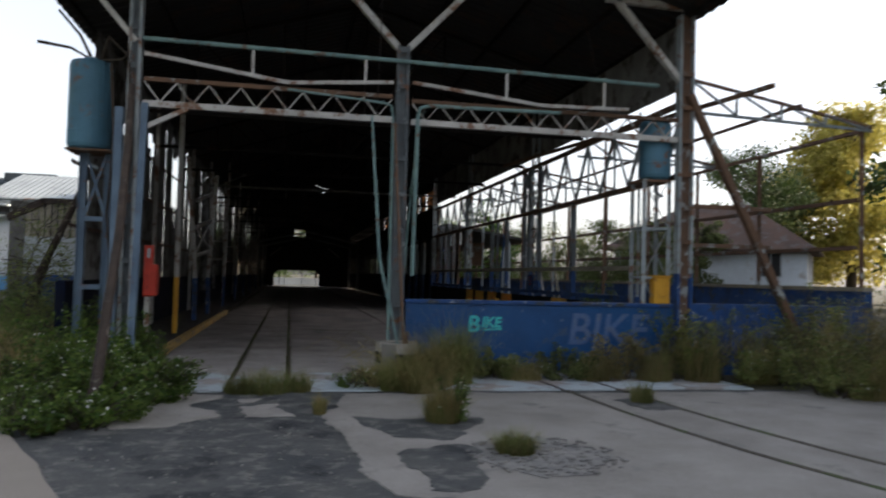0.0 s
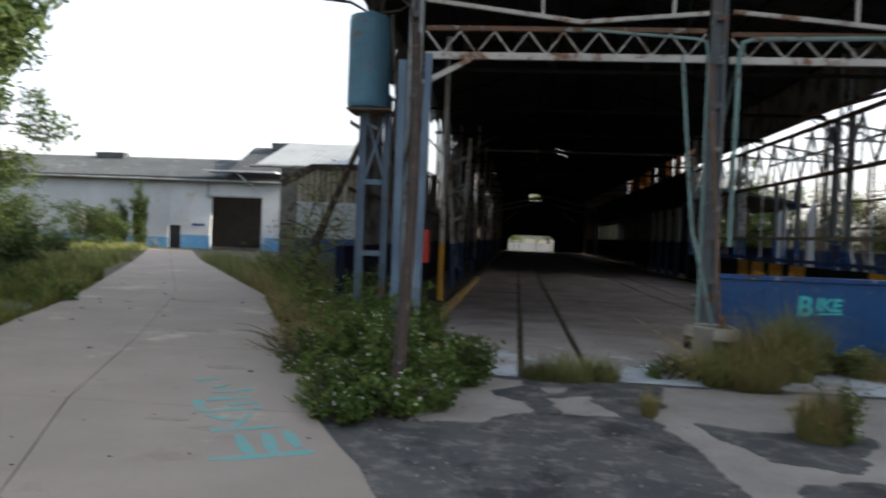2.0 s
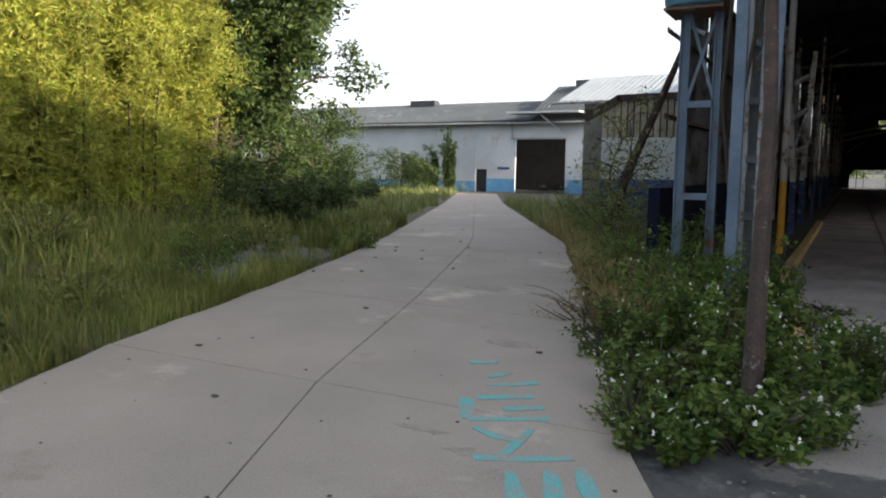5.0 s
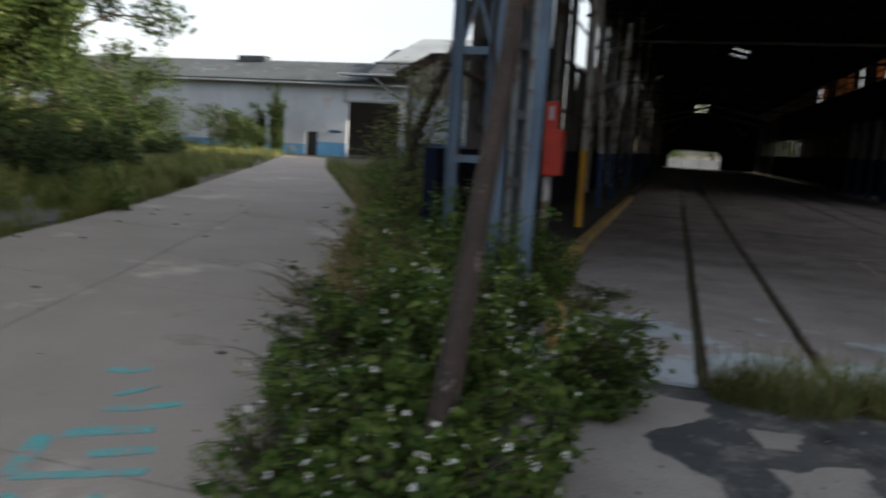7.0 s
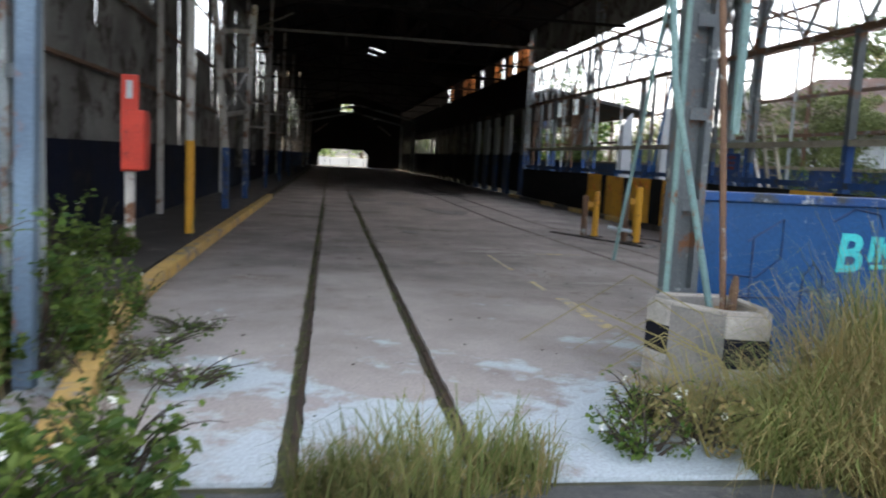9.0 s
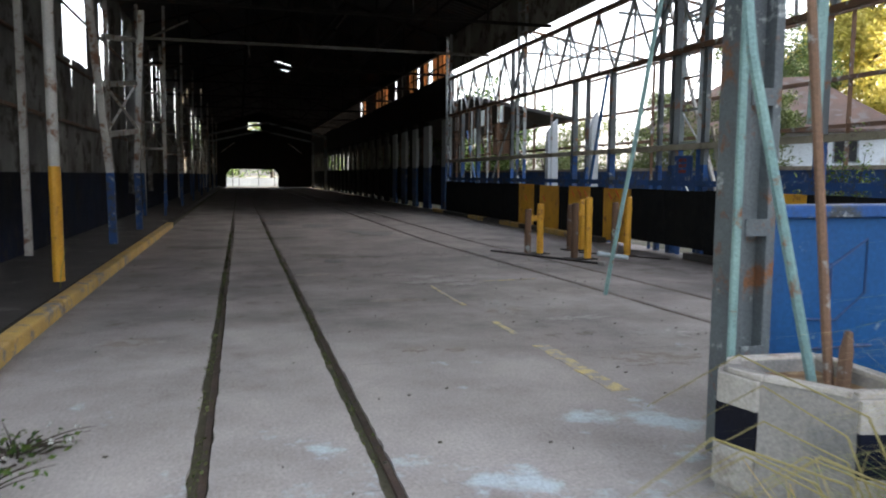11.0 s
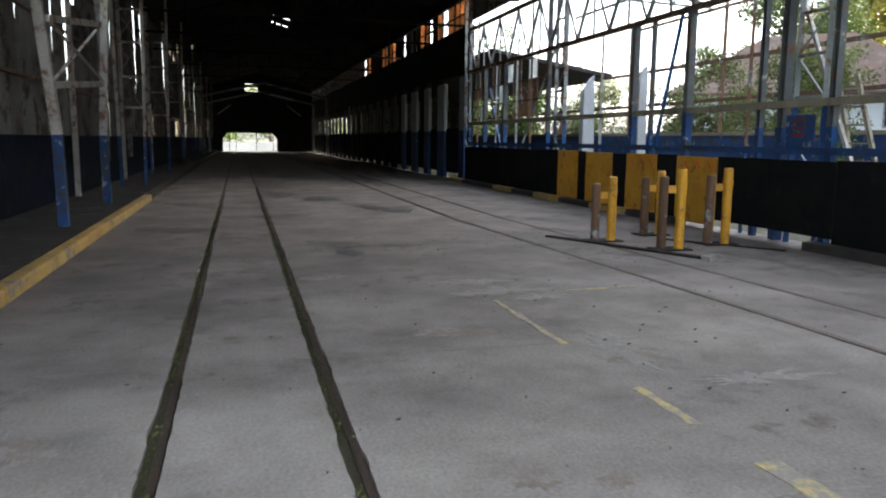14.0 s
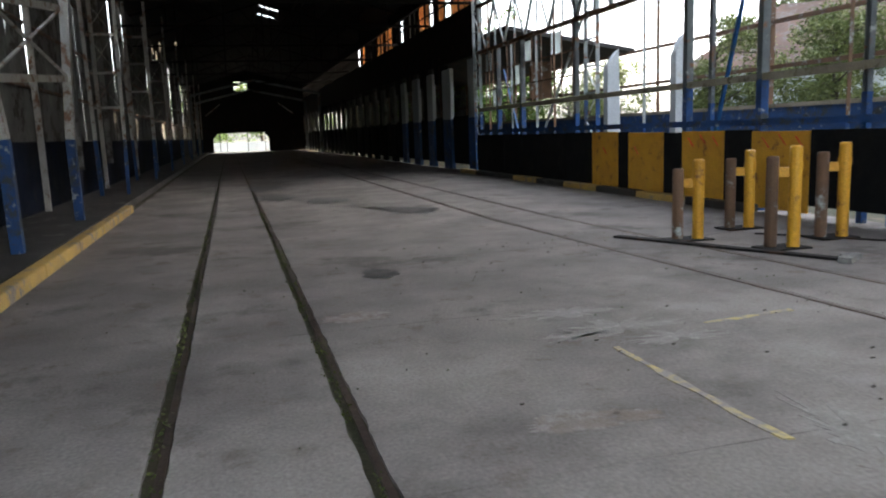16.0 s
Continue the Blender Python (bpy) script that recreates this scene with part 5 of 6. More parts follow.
ts = thing("tank_stand", (-3.52, 2.1, 0), "slate-blue steel stand under the tank", "stand", "tank stands")
for x, w in ((-3.78, 0.15), (-3.3, 0.12)):
    y = 2.2
    part("leg", Mesh().box(x - w / 2, y - 0.02, 0, x + w / 2, y + 0.02, 4.36).box(x - w / 2, y - 0.07, 0, x - w / 2 + 0.02, y + 0.07, 4.36).box(x + w / 2 - 0.02, y - 0.07, 0, x + w / 2, y + 0.07, 4.36), M_BLUEGREY, ts)
for z in (1.6, 3.0):
    part("cross_bar", Mesh().box(-3.72, 2.13, z - 0.05, -3.34, 2.18, z + 0.05), M_BLUEGREY, ts)
for a, b in ((-3.72, -3.33), (-3.33, -3.72)):
    part("brace", Mesh().bar((a, 2.15 if a < b else 2.165, 3.06), (b, 2.15 if a < b else 2.165, 4.34), 0.05, 0.012), M_BLUEGREY, ts)
part("platform", Mesh().box(-4.05, 1.8, 4.36, -3.2, 2.65, 4.4), M_RUSTY, ts, "rusty platform")
stand(8.45, 1.4, 0.3, 4.3, "rusty steel stand under the tank")
for pts in ([(-4.7, 2.0, 6.55), (-4.1, 2.1, 6.5), (-3.7, 2.2, 6.3), (-3.0, 1.6, 6.2), (-2.6, 1.0, 6.3)], [(-3.7, 2.2, 6.3), (-3.9, 2.0, 6.75), (-4.3, 1.9, 7.2)], [(-3.5, 2.1, 6.3), (-3.3, 1.8, 6.7), (-2.7, 1.2, 6.1)],
            [(-2.75, 0.7, 0), (-2.85, 0.68, 2.2), (-2.55, 0.7, 4.2), (-2.7, 0.7, 6.3)], [(-3.1, 1.2, 6.0), (-2.95, 1.0, 4.5), (-3.05, 1.1, 3.0), (-2.8, 0.8, 1.2)]):
    solid("dry_vine", Mesh().tube(pts, [0.035 - 0.005 * i for i in range(len(pts))], 6), M_BARK, "dry woody vine stem on the column", "vine")
solid("blue_post", Mesh().angle((-2.75, 0.45, 0), (-2.75, 0.45, 5.0), 0.14, 0.02), M_BLUEGREY, "blue-painted steel post among weeds", "post", kind="structure")
solid("blue_post", Mesh().angle((-2.35, 0.2, 0), (-2.3, 0.4, 5.1), 0.12, 0.02), M_BLUEGREY, "grey-blue steel post among weeds", "post", kind="structure")
solid("leaning_pole", Mesh().tube([(-1.99, -4.08, -0.05), (-2.0, -3.66, 0.5), (-2.04, -3.2, 1.12), (-2.12, -2.15, 2.5), (-2.28, -1.04, 4.0), (-2.44, -0.1, 5.3)], [0.085, 0.08, 0.075, 0.07, 0.065, 0.06], 9),
      M_WOOD, "weathered brown wooden pole in the weeds", "pole")
solid("leaning_log", Mesh().tube([(-6.02, 6.3, 0), (-5.67, 6.0, 1.82), (-4.90, 5.6, 3.37), (-4.24, 5.0, 4.62)], [0.1, 0.1, 0.08, 0.05], 8), M_WOOD, "dead trunk leaning against the side shed", "log")

# red hose cabinet on its post
hb = thing("fire_hose_cabinet", (-2.98, 5.8, 0), "red metal fire cabinet on a white post", "cabinet")
part("post", Mesh().box(-3.13, 5.76, 0, -3.01, 5.84, 2.0), M_PALE, hb, "worn white post")
part("backboard", Mesh().box(-3.17, 5.72, 1.3, -2.94, 5.76, 2.6), M_RED, hb, bevel=0.008)
part("cabinet_body", Mesh().box(-3.1, 5.44, 1.33, -2.8, 5.715, 2.12), M_RED, hb, bevel=0.012)
part("door", Mesh().box(-2.797, 5.47, 1.37, -2.785, 5.69, 2.08), M_RED, hb, "dark red door", bevel=0.004)
part("notice", Mesh().box(-3.1, 5.712, 2.28, -3.02, 5.718, 2.52), M_WHITE, hb, "white notice plate")
yp = thing("guard_post", (-2.8, 8.75, 0.14), "steel post, white above and yellow below", "post", kind="structure")
part("lower_shaft", Mesh().tube([(-2.8, 8.75, 0.14), (-2.8, 8.75, 1.78)], 0.08, 12), M_YELLOW, yp, "worn yellow lower shaft")
part("upper_shaft", Mesh().tube([(-2.8, 8.75, 1.78), (-2.8, 8.75, 7.6)], 0.075, 12), M_PALE, yp)


# bollards: two posts with a cross plate
def bollard(x, y, h, turn):
    t = thing("bollard", (x, y, 0), "worn yellow and black steel bollard pair", "bollard", "bollards by the panels")
    part("yellow_post", Mesh().tube([(x + 0.11, y, 0), (x + 0.11, y, h), (x + 0.11, y, h + 0.02)], [0.075, 0.075, 0.06], 12), M_YELLOW, t)
    part("black_post", Mesh().tube([(x - 0.13, y + 0.12, 0), (x - 0.13, y + 0.12, h - 0.12), (x - 0.13, y + 0.12, h - 0.1)], [0.075, 0.075, 0.06], 12), M_RUSTY, t, "dark rusted post")
    part("collar", Mesh().tube([(x + 0.11, y, h - 0.28), (x + 0.11, y, h - 0.18)], 0.085, 12), M_YELLOW, t)
    part("cross_plate", Mesh().bar((x - 0.13, y + 0.12, h - 0.3), (x + 0.11, y, h - 0.3), 0.03, 0.12), M_YELLOW, t)
    part("base_plate", Mesh().box(x - 0.3, y - 0.14, 0, x + 0.28, y + 0.26, 0.02), M_DARK, t)
    return t


for x, y, h in ((5.92, 12.25, 1.08), (6.5, 11.1, 1.25), (7.62, 11.5, 1.25), (7.2, 12.85, 1.15)):
    bollard(x, y, h, 0)
solid("steel_strip", Mesh().bar((5.2, 13.0, 0.015), (6.45, 10.2, 0.015), 0.14, 0.03), M_DARK, "dark steel strip lying on the floor", "plate")
solid("steel_strip", Mesh().bar((7.0, 12.3, 0.012), (8.2, 10.6, 0.012), 0.06, 0.02), M_DARK, "dark steel strip lying on the floor", "plate")
solid("rubble", Mesh().bar((6.35, 10.0, 0.03), (6.55, 10.1, 0.05), 0.14, 0.07).bar((6.5, 10.2, 0.03), (6.7, 10.15, 0.04), 0.1, 0.06), M_GRAVEL, "small heap of concrete rubble", "rubble")

# ladder
ld = thing("ladder", (9.75, 10.4, 0), "pale wooden ladder leaning in the side aisle", "ladder")
for y0, y1 in ((10.1, 10.95), (10.7, 11.35)):
    part("rail", Mesh().bar((9.78, y0, 0), (9.6, y1, 2.8), 0.05, 0.075), M_PLANK, ld)
for k in range(9):
    f = 0.08 + k * 0.105
    part("rung", Mesh().bar((9.78 - 0.18 * f, 10.1 + 0.85 * f, 2.8 * f), (9.78 - 0.18 * f, 10.7 + 0.65 * f, 2.8 * f), 0.06, 0.03), M_PLANK, ld)

# ---- stripped side aisle ----
AX = 13.8
ow = thing("wall_aisle", (AX, 20, 0), "low dark blue outer wall with a pale cap", "wall", kind="structure")
part("body", Mesh().box(AX - 0.1, 0.9, -0.03, AX + 0.1, 60, 1.9), M_BLUED, ow)
part("cap", Mesh().box(AX - 0.14, 0.9, 1.9, AX + 0.14, 60, 2.0), M_PLANK, ow, "pale worn cap")
for y in (1.2, 5.2, 8.6, 12.1, 16.0, 20.5, 26, 32, 39, 47):
    t = thing("aisle_post", (AX, y, 0), "thin rusty post of the stripped aisle", "post", "aisle posts", "structure")
    part("shaft", Mesh().angle((AX, y, 0), (AX, y, 5.75), 0.13), M_RUSTY, t)
for z in (2.95, 4.1):
    solid("aisle_rail", Mesh().angle((AX, 1.2, z), (AX, 50, z), 0.1), M_RUSTY, "rusty steel rail along the stripped aisle", "rail", "aisle rails", "structure")
solid("aisle_rail", Mesh().bar((AX, 1.2, 5.75), (AX, 26, 5.6), 0.1, 0.08), M_RUSTY, "rusty eaves beam of the stripped aisle", "rail", "aisle rails", "structure")
for y, lo in ((0.9, 5.85), (7.5, 5.7), (14.75, 5.6), (21.3, 5.6)):
    t = thing("aisle_truss", (11.4, y, 5.0), "bare rusty lean-to truss against the sky", "truss", "aisle trusses", "structure")
    part("chord", Mesh().angle((9.1, y, 6.6), (13.9, y, 5.8), 0.09), M_RUSTY, t)
    part("chord", Mesh().angle((9.1, y, 5.85), (13.9, y, 5.72), 0.08), M_STEEL, t)
    for i in range(4):
        x0, x1 = 9.15 + i * 1.15, 9.15 + (i + 1) * 1.15
        part("web", Mesh().bar((x0, y, 6.58 - i * 0.19), (x1, y, 5.83 - i * 0.03), 0.05), M_STEEL, t)
        part("web", Mesh().bar((x1, y, 6.58 - (i + 1) * 0.19), (x1, y, 5.83 - i * 0.03), 0.05), M_STEEL, t)
solid("aisle_rail", Mesh().bar((10.2, -0.6, 6.15), (8.0, 12, 6.1), 0.07, 0.1), M_RUSTY, "loose rusty purlin left on the trusses", "rail", kind="structure")
solid("aisle_rail", Mesh().bar((11.6, 0.4, 6.05), (11.6, 26, 6.0), 0.06, 0.08), M_RUSTY, "loose rusty purlin left on the trusses", "rail", kind="structure")
solid("corner_prop", Mesh().bar((9.08, 0.8, 6.2), (11.75, 0.7, 0.9), 0.18, 0.14).bar((11.75, 0.7, 0.9), (12.2, 0.68, 0.0), 0.18, 0.14), M_RUSTY, "rusty slanting steel prop against the corner", "prop", kind="structure")
ap = thing("wall_aisle_front", (11.4, FY, 0), "dark blue low wall across the aisle front", "wall", kind="structure")
part("body", Mesh().box(9.2, 0.82, -0.03, 13.7, 1.0, 1.55), M_BLUED, ap)
part("wall_rail", Mesh().bar((9.1, FY, 3.72), (11.2, FY, 3.72), 0.06, 0.09), M_RUSTY, ap)
part("wall_rail", Mesh().bar((9.1, FY, 2.85), (11.2, FY, 2.85), 0.06, 0.09), M_RUSTY, ap)

# lean-to roof over the deeper aisle, run on to y=100 to block sun
of = thing("aisle_roof", (11.5, 33, 0), "dark lean-to roof over the deeper aisle, lengthened to block sun", "roof", kind="structure")
part("roof_sheet", Mesh().add([(9.4, 28.5, 5.0), (14.4, 28.5, 4.2), (14.4, 100, 4.2), (9.4, 100, 5.0), (9.4, 28.5, 5.15), (14.4, 28.5, 4.35), (14.4, 100, 4.35), (9.4, 100, 5.15)],
                              [(0, 1, 2, 3), (4, 7, 6, 5), (0, 4, 5, 1), (1, 5, 6, 2), (2, 6, 7, 3), (3, 7, 4, 0)]), M_ROOF, of)
# sheets added along the outer side to stop sun reaching the deep floor
part("outer_sheets", Mesh().box(14.1, 46, 1.9, 14.15, 100, 4.25), M_SHEET, of, "grey outer sheets added to keep sun out")
solid("loose_board", Mesh().box(11.4, 31.2, 2.75, 12.3, 31.26, 4.15), M_RUSTY, "brown board hanging in the aisle", "board", kind="structure")
for y0, w in ((22.4, 0.32), (26.4, 0.5)):
    solid("broken_pillar", Mesh().add([(12.2, y0, 0), (12.2 + w, y0, 0), (12.2 + w, y0 + 0.3, 0), (12.2, y0 + 0.3, 0), (12.2, y0, 3.6), (12.2 + w * 0.8, y0, 4.1), (12.2 + w * 0.7, y0 + 0.3, 4.0), (12.2, y0 + 0.3, 3.5)],
                                      [(3, 2, 1, 0), (4, 5, 6, 7), (0, 1, 5, 4), (1, 2, 6, 5), (2, 3, 7, 6), (3, 0, 4, 7)]), M_WHITE, "broken white masonry pillar in the aisle", "pillar", kind="structure")

# red scrawl on the panels, and bollard marks
for y, z in ((13.6, 1.22), (14.0, 1.25), (14.4, 1.2), (15.8, 1.22), (16.2, 1.25), (16.6, 1.2), (18.7, 1.0), (20.2, 0.98)):
    part("scrawl", Mesh().bar((8.816, y - 0.1, z - 0.08), (8.816, y + 0.08, z + 0.1), 0.05, 0.004), M_RED, low, "red sprayed scrawl")
dw = thing("dry_weed", (2.2, -0.9, 0), "dead weed with thin arching stems", "weed")
for i in range(11):
    a = random.uniform(2.0, 4.0)
    x0, y0, l = 2.1 + random.uniform(-0.2, 0.4), -0.9 + random.uniform(-0.3, 0.3), random.uniform(0.6, 1.3)
    dx, dy = math.cos(a) * l, abs(math.sin(a)) * l * 0.8
    part("stem", Mesh().tube([(x0, y0, 0), (x0 + dx * 0.3, y0 + dy * 0.3, l * 0.6), (x0 + dx * 0.7, y0 + dy * 0.7, l * 0.75), (x0 + dx, y0 + dy, l * 0.55)], [0.006, 0.005, 0.004, 0.002], 5), L_DRY, dw)

sg = thing("sign_board", (8.93, 11.3, 1.62), "small blue board with red lettering bars", "sign")
part("board", Mesh().box(8.9, 11.0, 1.62, 8.93, 11.65, 2.15), M_BLUED, sg, bevel=0.004)
for z in (1.78, 1.9, 2.02):
    part("bar", Mesh().box(8.894, 11.2, z, 8.899, 11.48, z + 0.07), M_REDD, sg, "red bar of unreadable lettering")

# ---- buildings beyond ----
def far_building():
    t = thing("warehouse", (-33, 50, 0), "long white warehouse with blue base and grey roof", "building")
    y0, y1 = 49.6, 49.9
    for a, b, z0, z1 in ((-60, -38.4, 0, 6.0), (-38.4, -35.4, 2.6, 6.0), (-38.4, -35.4, 0, 0.9), (-35.4, -30.65, 0, 6.0), (-30.65, -29.55, 1.95, 6.0), (-29.55, -26.9, 0, 6.0), (-26.9, -22.4, 4.5, 6.0), (-22.4, -20.5, 0, 6.0)):
        part("wall_panel", Mesh().box(a, y0, z0, b, y1, z1), M_WHITE, t)
    dado = Mesh()
    for a, b in ((-60, -30.65), (-29.55, -26.9), (-22.4, -20.5)):
        dado.box(a, y0 - 0.03, 0, b, y0 - 0.003, 1.15 if a > -31 else 0.88)
    part("dado", dado, mat("faded_light_blue_paint", (0.10, 0.28, 0.48), (0.08, 0.2, 0.36), 0.7, 0.6, ((0.35, 0.36, 0.36), 1.5, 0.2)), t, "faded light blue base")
    part("roof", Mesh().sheet((-61, 49.0, 6.05), (1, 0, 0), (0, 7, 2.1), 35.5, 8, 0.4, 0.06), M_OLDROOF, t)
    part("fascia", Mesh().box(-61, 48.95, 5.75, -19, 49.05, 6.1), M_OLDROOF, t)
    part("gutter", Mesh().tube([(-61, 48.85, 5.9), (-19, 48.85, 5.8)], 0.09), M_STEEL, t)
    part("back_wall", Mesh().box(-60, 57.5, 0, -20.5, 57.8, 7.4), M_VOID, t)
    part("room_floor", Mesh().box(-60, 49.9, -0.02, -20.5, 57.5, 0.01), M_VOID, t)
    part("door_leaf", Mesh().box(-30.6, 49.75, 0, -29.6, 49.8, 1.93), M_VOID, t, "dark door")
    part("door_lintel", Mesh().box(-27.3, 49.4, 4.5, -22.2, 49.6, 4.62), M_STEEL, t)
    for x in np.arange(-58, -27, 3.9):
        part("pilaster", Mesh().box(x, 49.55, 1.2, x + 0.05, 49.6, 5.8), M_WHITE, t)
    part("sign_plate", Mesh().box(-28.5, 49.55, 1.95, -27.4, 49.59, 2.15), M_BLUED, t, "small blue sign plate")
    part("window_bar", Mesh().box(-37.0, 49.7, 0.9, -36.9, 49.78, 2.6), M_STEEL, t)
    part("roof", Mesh().sheet((-25.5, 49.0, 6.5), (1, 0, 0), (0, 7, 3), 9, 7.6, 0.4, 0.06), M_OLDROOF, t)
    part("ridge_vent", Mesh().box(-41.0, 55.6, 8.1, -38.2, 56.6, 8.65), M_OLDROOF, t)
    part("canopy", Mesh().box(-27.0, 47.9, 6.55, -20.8, 49.6, 6.68), M_WHITE, t, "thin pale door canopy")
    part("canopy_strut", Mesh().bar((-22.6, 49.55, 4.9), (-24.2, 48.2, 6.5), 0.1), M_WHITE, t)
    part("downpipe", Mesh().tube([(-27.15, 49.5, 4.4), (-27.15, 49.5, 6.0)], 0.08), M_STEEL, t)
    for k in range(2):
        part("louvre_slat", Mesh().box(-35.9, 49.5, 1.3 + 0.62 * k, -35.4, 49.56, 1.65 + 0.62 * k), M_WHITE, t)
    part("ridge_cap", Mesh().box(-23.2, 54.0, 9.1, -19.2, 55.6, 9.75), M_OLDROOF, t)
    return t


far_building()


def side_shed():
    t = thing("side_shed", (-9.5, 20, 0), "old plank and sheet side shed with zinc roof", "building")
    x = -6.6
    xa, xb = -8.9, -4.6
    part("wall", Mesh().box(xa, 14.9, 1.7, xb, 15.1, 3.05), M_WHITE, t, "off-white painted middle band")
    part("wall", Mesh().box(xa, 14.88, 0, xb, 15.12, 1.7), M_BLUED, t, "blue base")
    for k in range(20):
        if random.random() < 0.9:
            part("plank", Mesh().box(xa + k * 0.215, 14.95, 3.05, xa + k * 0.215 + 0.16, 14.99, 4.3 + random.uniform(-0.1, 0.08)), M_PLANK, t)
    part("beam", Mesh().bar((xa - 0.6, 14.9, 3.7), (xa + 0.6, 14.9, 4.35), 0.12, 0.25), M_WOOD, t)
    part("beam", Mesh().bar((xa + 0.5, 14.9, 4.35), (xb, 14.9, 4.4), 0.12, 0.2), M_WOOD, t)
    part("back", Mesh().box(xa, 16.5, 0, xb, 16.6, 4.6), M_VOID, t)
    part("roof", Mesh().sheet((-14.6, 26.0, 5.35), (1, 0, 0), (0, 7, 2.2), 7.2, 6.0, 0.3, 0.05), M_BRIGHT, t, "bright zinc roof sheets")
    part("upper_wall", Mesh().box(-13.2, 26.1, 0, -7.6, 26.3, 5.2), M_SHEET, t)
    part("gutter_pipe", Mesh().tube([(-14.8, 25.9, 5.25), (-9, 25.9, 5.3)], 0.07), M_STEEL, t)
    return t


side_shed()


def house():
    t = thing("house", (34.3, 41.0, 0), "white bungalow with a brown hipped tile roof", "house")
    rot = Matrix.Rotation(radians(-40), 4, "Z")
    o = Vector((34.3, 41.0, 0))

    def place(m):
        q = Mesh()
        q.v = [tuple(rot @ Vector(v) + o) for v in m.v]
        q.f = m.f
        return q
    w = part("wall", place(Mesh().box(-7, -4.5, 0, 7, 4.5, 4.7)), M_HOUSE, t)
    e, z0, z1 = 0.8, 4.6, 8.4
    roof_m = Mesh().add([(-7 - e, -4.5 - e, z0), (7 + e, -4.5 - e, z0), (7 + e, 4.5 + e, z0), (-7 - e, 4.5 + e, z0), (-2.5, 0, z1), (2.5, 0, z1), (-7 - e, -4.5 - e, z0 - 0.15), (7 + e, -4.5 - e, z0 - 0.15), (7 + e, 4.5 + e, z0 - 0.15), (-7 - e, 4.5 + e, z0 - 0.15)],
                        [(0, 1, 5, 4), (1, 2, 5), (2, 3, 4, 5), (3, 0, 4), (0, 6, 7, 1), (1, 7, 8, 2), (2, 8, 9, 3), (3, 9, 6, 0), (9, 8, 7, 6)])
    r = part("roof", place(roof_m), M_TILE, t)
    for x in (-3.5, 4.6):
        wd = part("window", place(Mesh().box(x - 0.7, -4.56, 2.6, x + 0.7, -4.5, 4.4)), M_STEEL, t, "window in a grey frame")
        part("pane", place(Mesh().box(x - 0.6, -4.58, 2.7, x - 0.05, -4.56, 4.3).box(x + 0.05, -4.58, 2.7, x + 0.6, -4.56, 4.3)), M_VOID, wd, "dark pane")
    return t


house()

# ---- trees ----
def bamboo(x, y, h, n, seed, ground=1.0):
    r = np.random.default_rng(seed)
    t = thing("bamboo_clump", (x, y, ground), "tall sunlit yellow-green bamboo clump", "bamboo", "bamboo on the bank")
    pts = []
    for k in range(18):
        a, q = r.uniform(0, math.tau), r.uniform(0.2, 1.3)
        d = Vector((math.cos(a), math.sin(a), 0))
        p = Vector((x, y, ground)) + d * q
        hh, bend = h * r.uniform(0.5, 1.0), r.uniform(0.08, 0.32)
        line = [p + Vector((0, 0, hh * f)) + d * (hh * bend * f ** 2.4) - Vector((0, 0, hh * 0.16 * f ** 4)) for f in np.linspace(0, 1, 8)]
        part("culm", Mesh().tube(line, [0.035 * (1.05 - f) for f in np.linspace(0, 1, 8)], 5), M_BARK, t)
        for f in r.uniform(0.04, 1.0, n // 18 // 24):
            i = min(6, int(f * 7))
            c = line[i].lerp(line[i + 1], f * 7 - i)
            ends = r.normal(size=3) * np.array([0.55, 0.55, 0.3])
            for s in range(24):
                g = r.uniform(0.2, 1.1)
                pts.append(np.array(c) + ends * g + np.array([0, 0, -0.25 * g * g]) + r.normal(size=3) * 0.1)
    part("foliage", leaf_cloud(Mesh(), pts, 0.21, 0.22, seed, 0.5), L_BAMBOO, t)
    return t


for i, (x, y, h) in enumerate(((-15.5, -5.0, 11), (-17.0, -2.0, 12.5), (-18.4, 1.2, 12), (-19.3, 4.0, 11.5), (-21.5, 1.5, 14), (-20.0, -3.0, 14), (-20.3, 6.6, 9.5), (-16.8, -8.0, 12))):
    bamboo(x, y, h, 52000, 20 + i, ground_height(x, y) - 0.1)
tree(-23.5, 12.5, 17, 4.6, "large dark spreading tree behind the bamboo", 60000, 0.3, L_TREE, 41, 0.1, 0.4, ground=1.5, blobs_n=30)
tree(-21.9, 10.6, 6.5, 2.6, "dark shrubby tree at the foot of the bank", 12000, 0.2, L_TREE, 141, 0.05, 0.15, ground=0.9, blobs_n=24)
tree(-27, 19.5, 11.0, 4.0, "dark leafy tree with ragged outer branches", 22000, 0.26, L_TREE, 42, 0.3, 0.25, ground=1.0)
tree(-26.5, 17.0, 5.0, 2.8, "dark shrubby tree by the warehouse", 9000, 0.2, L_TREE, 43, 0.1, 0.15, ground=0.4)
tree(-36.5, 34, 6.4, 3.4, "dark shrubby tree by the warehouse", 9000, 0.22, L_TREE, 44, 0.1, 0.15)
tree(-37, 37, 6.0, 3.0, "dark shrubby tree by the warehouse", 7000, 0.22, L_TREE, 45, 0.1, 0.15)
tree(-45, 44, 7.0, 4.0, "dark shrubby tree by the warehouse", 9000, 0.22, L_TREE, 49, 0.1, 0.15)
tree(-6.3, 8.0, 3.4, 1.0, "light feathery sapling beside the road", 800, 0.09, L_GRASS, 190, 0.1, 0.04)
tree(-5.5, 5.4, 2.7, 0.9, "light feathery sapling beside the road", 1100, 0.08, L_GRASS, 191, 0.1, 0.04)
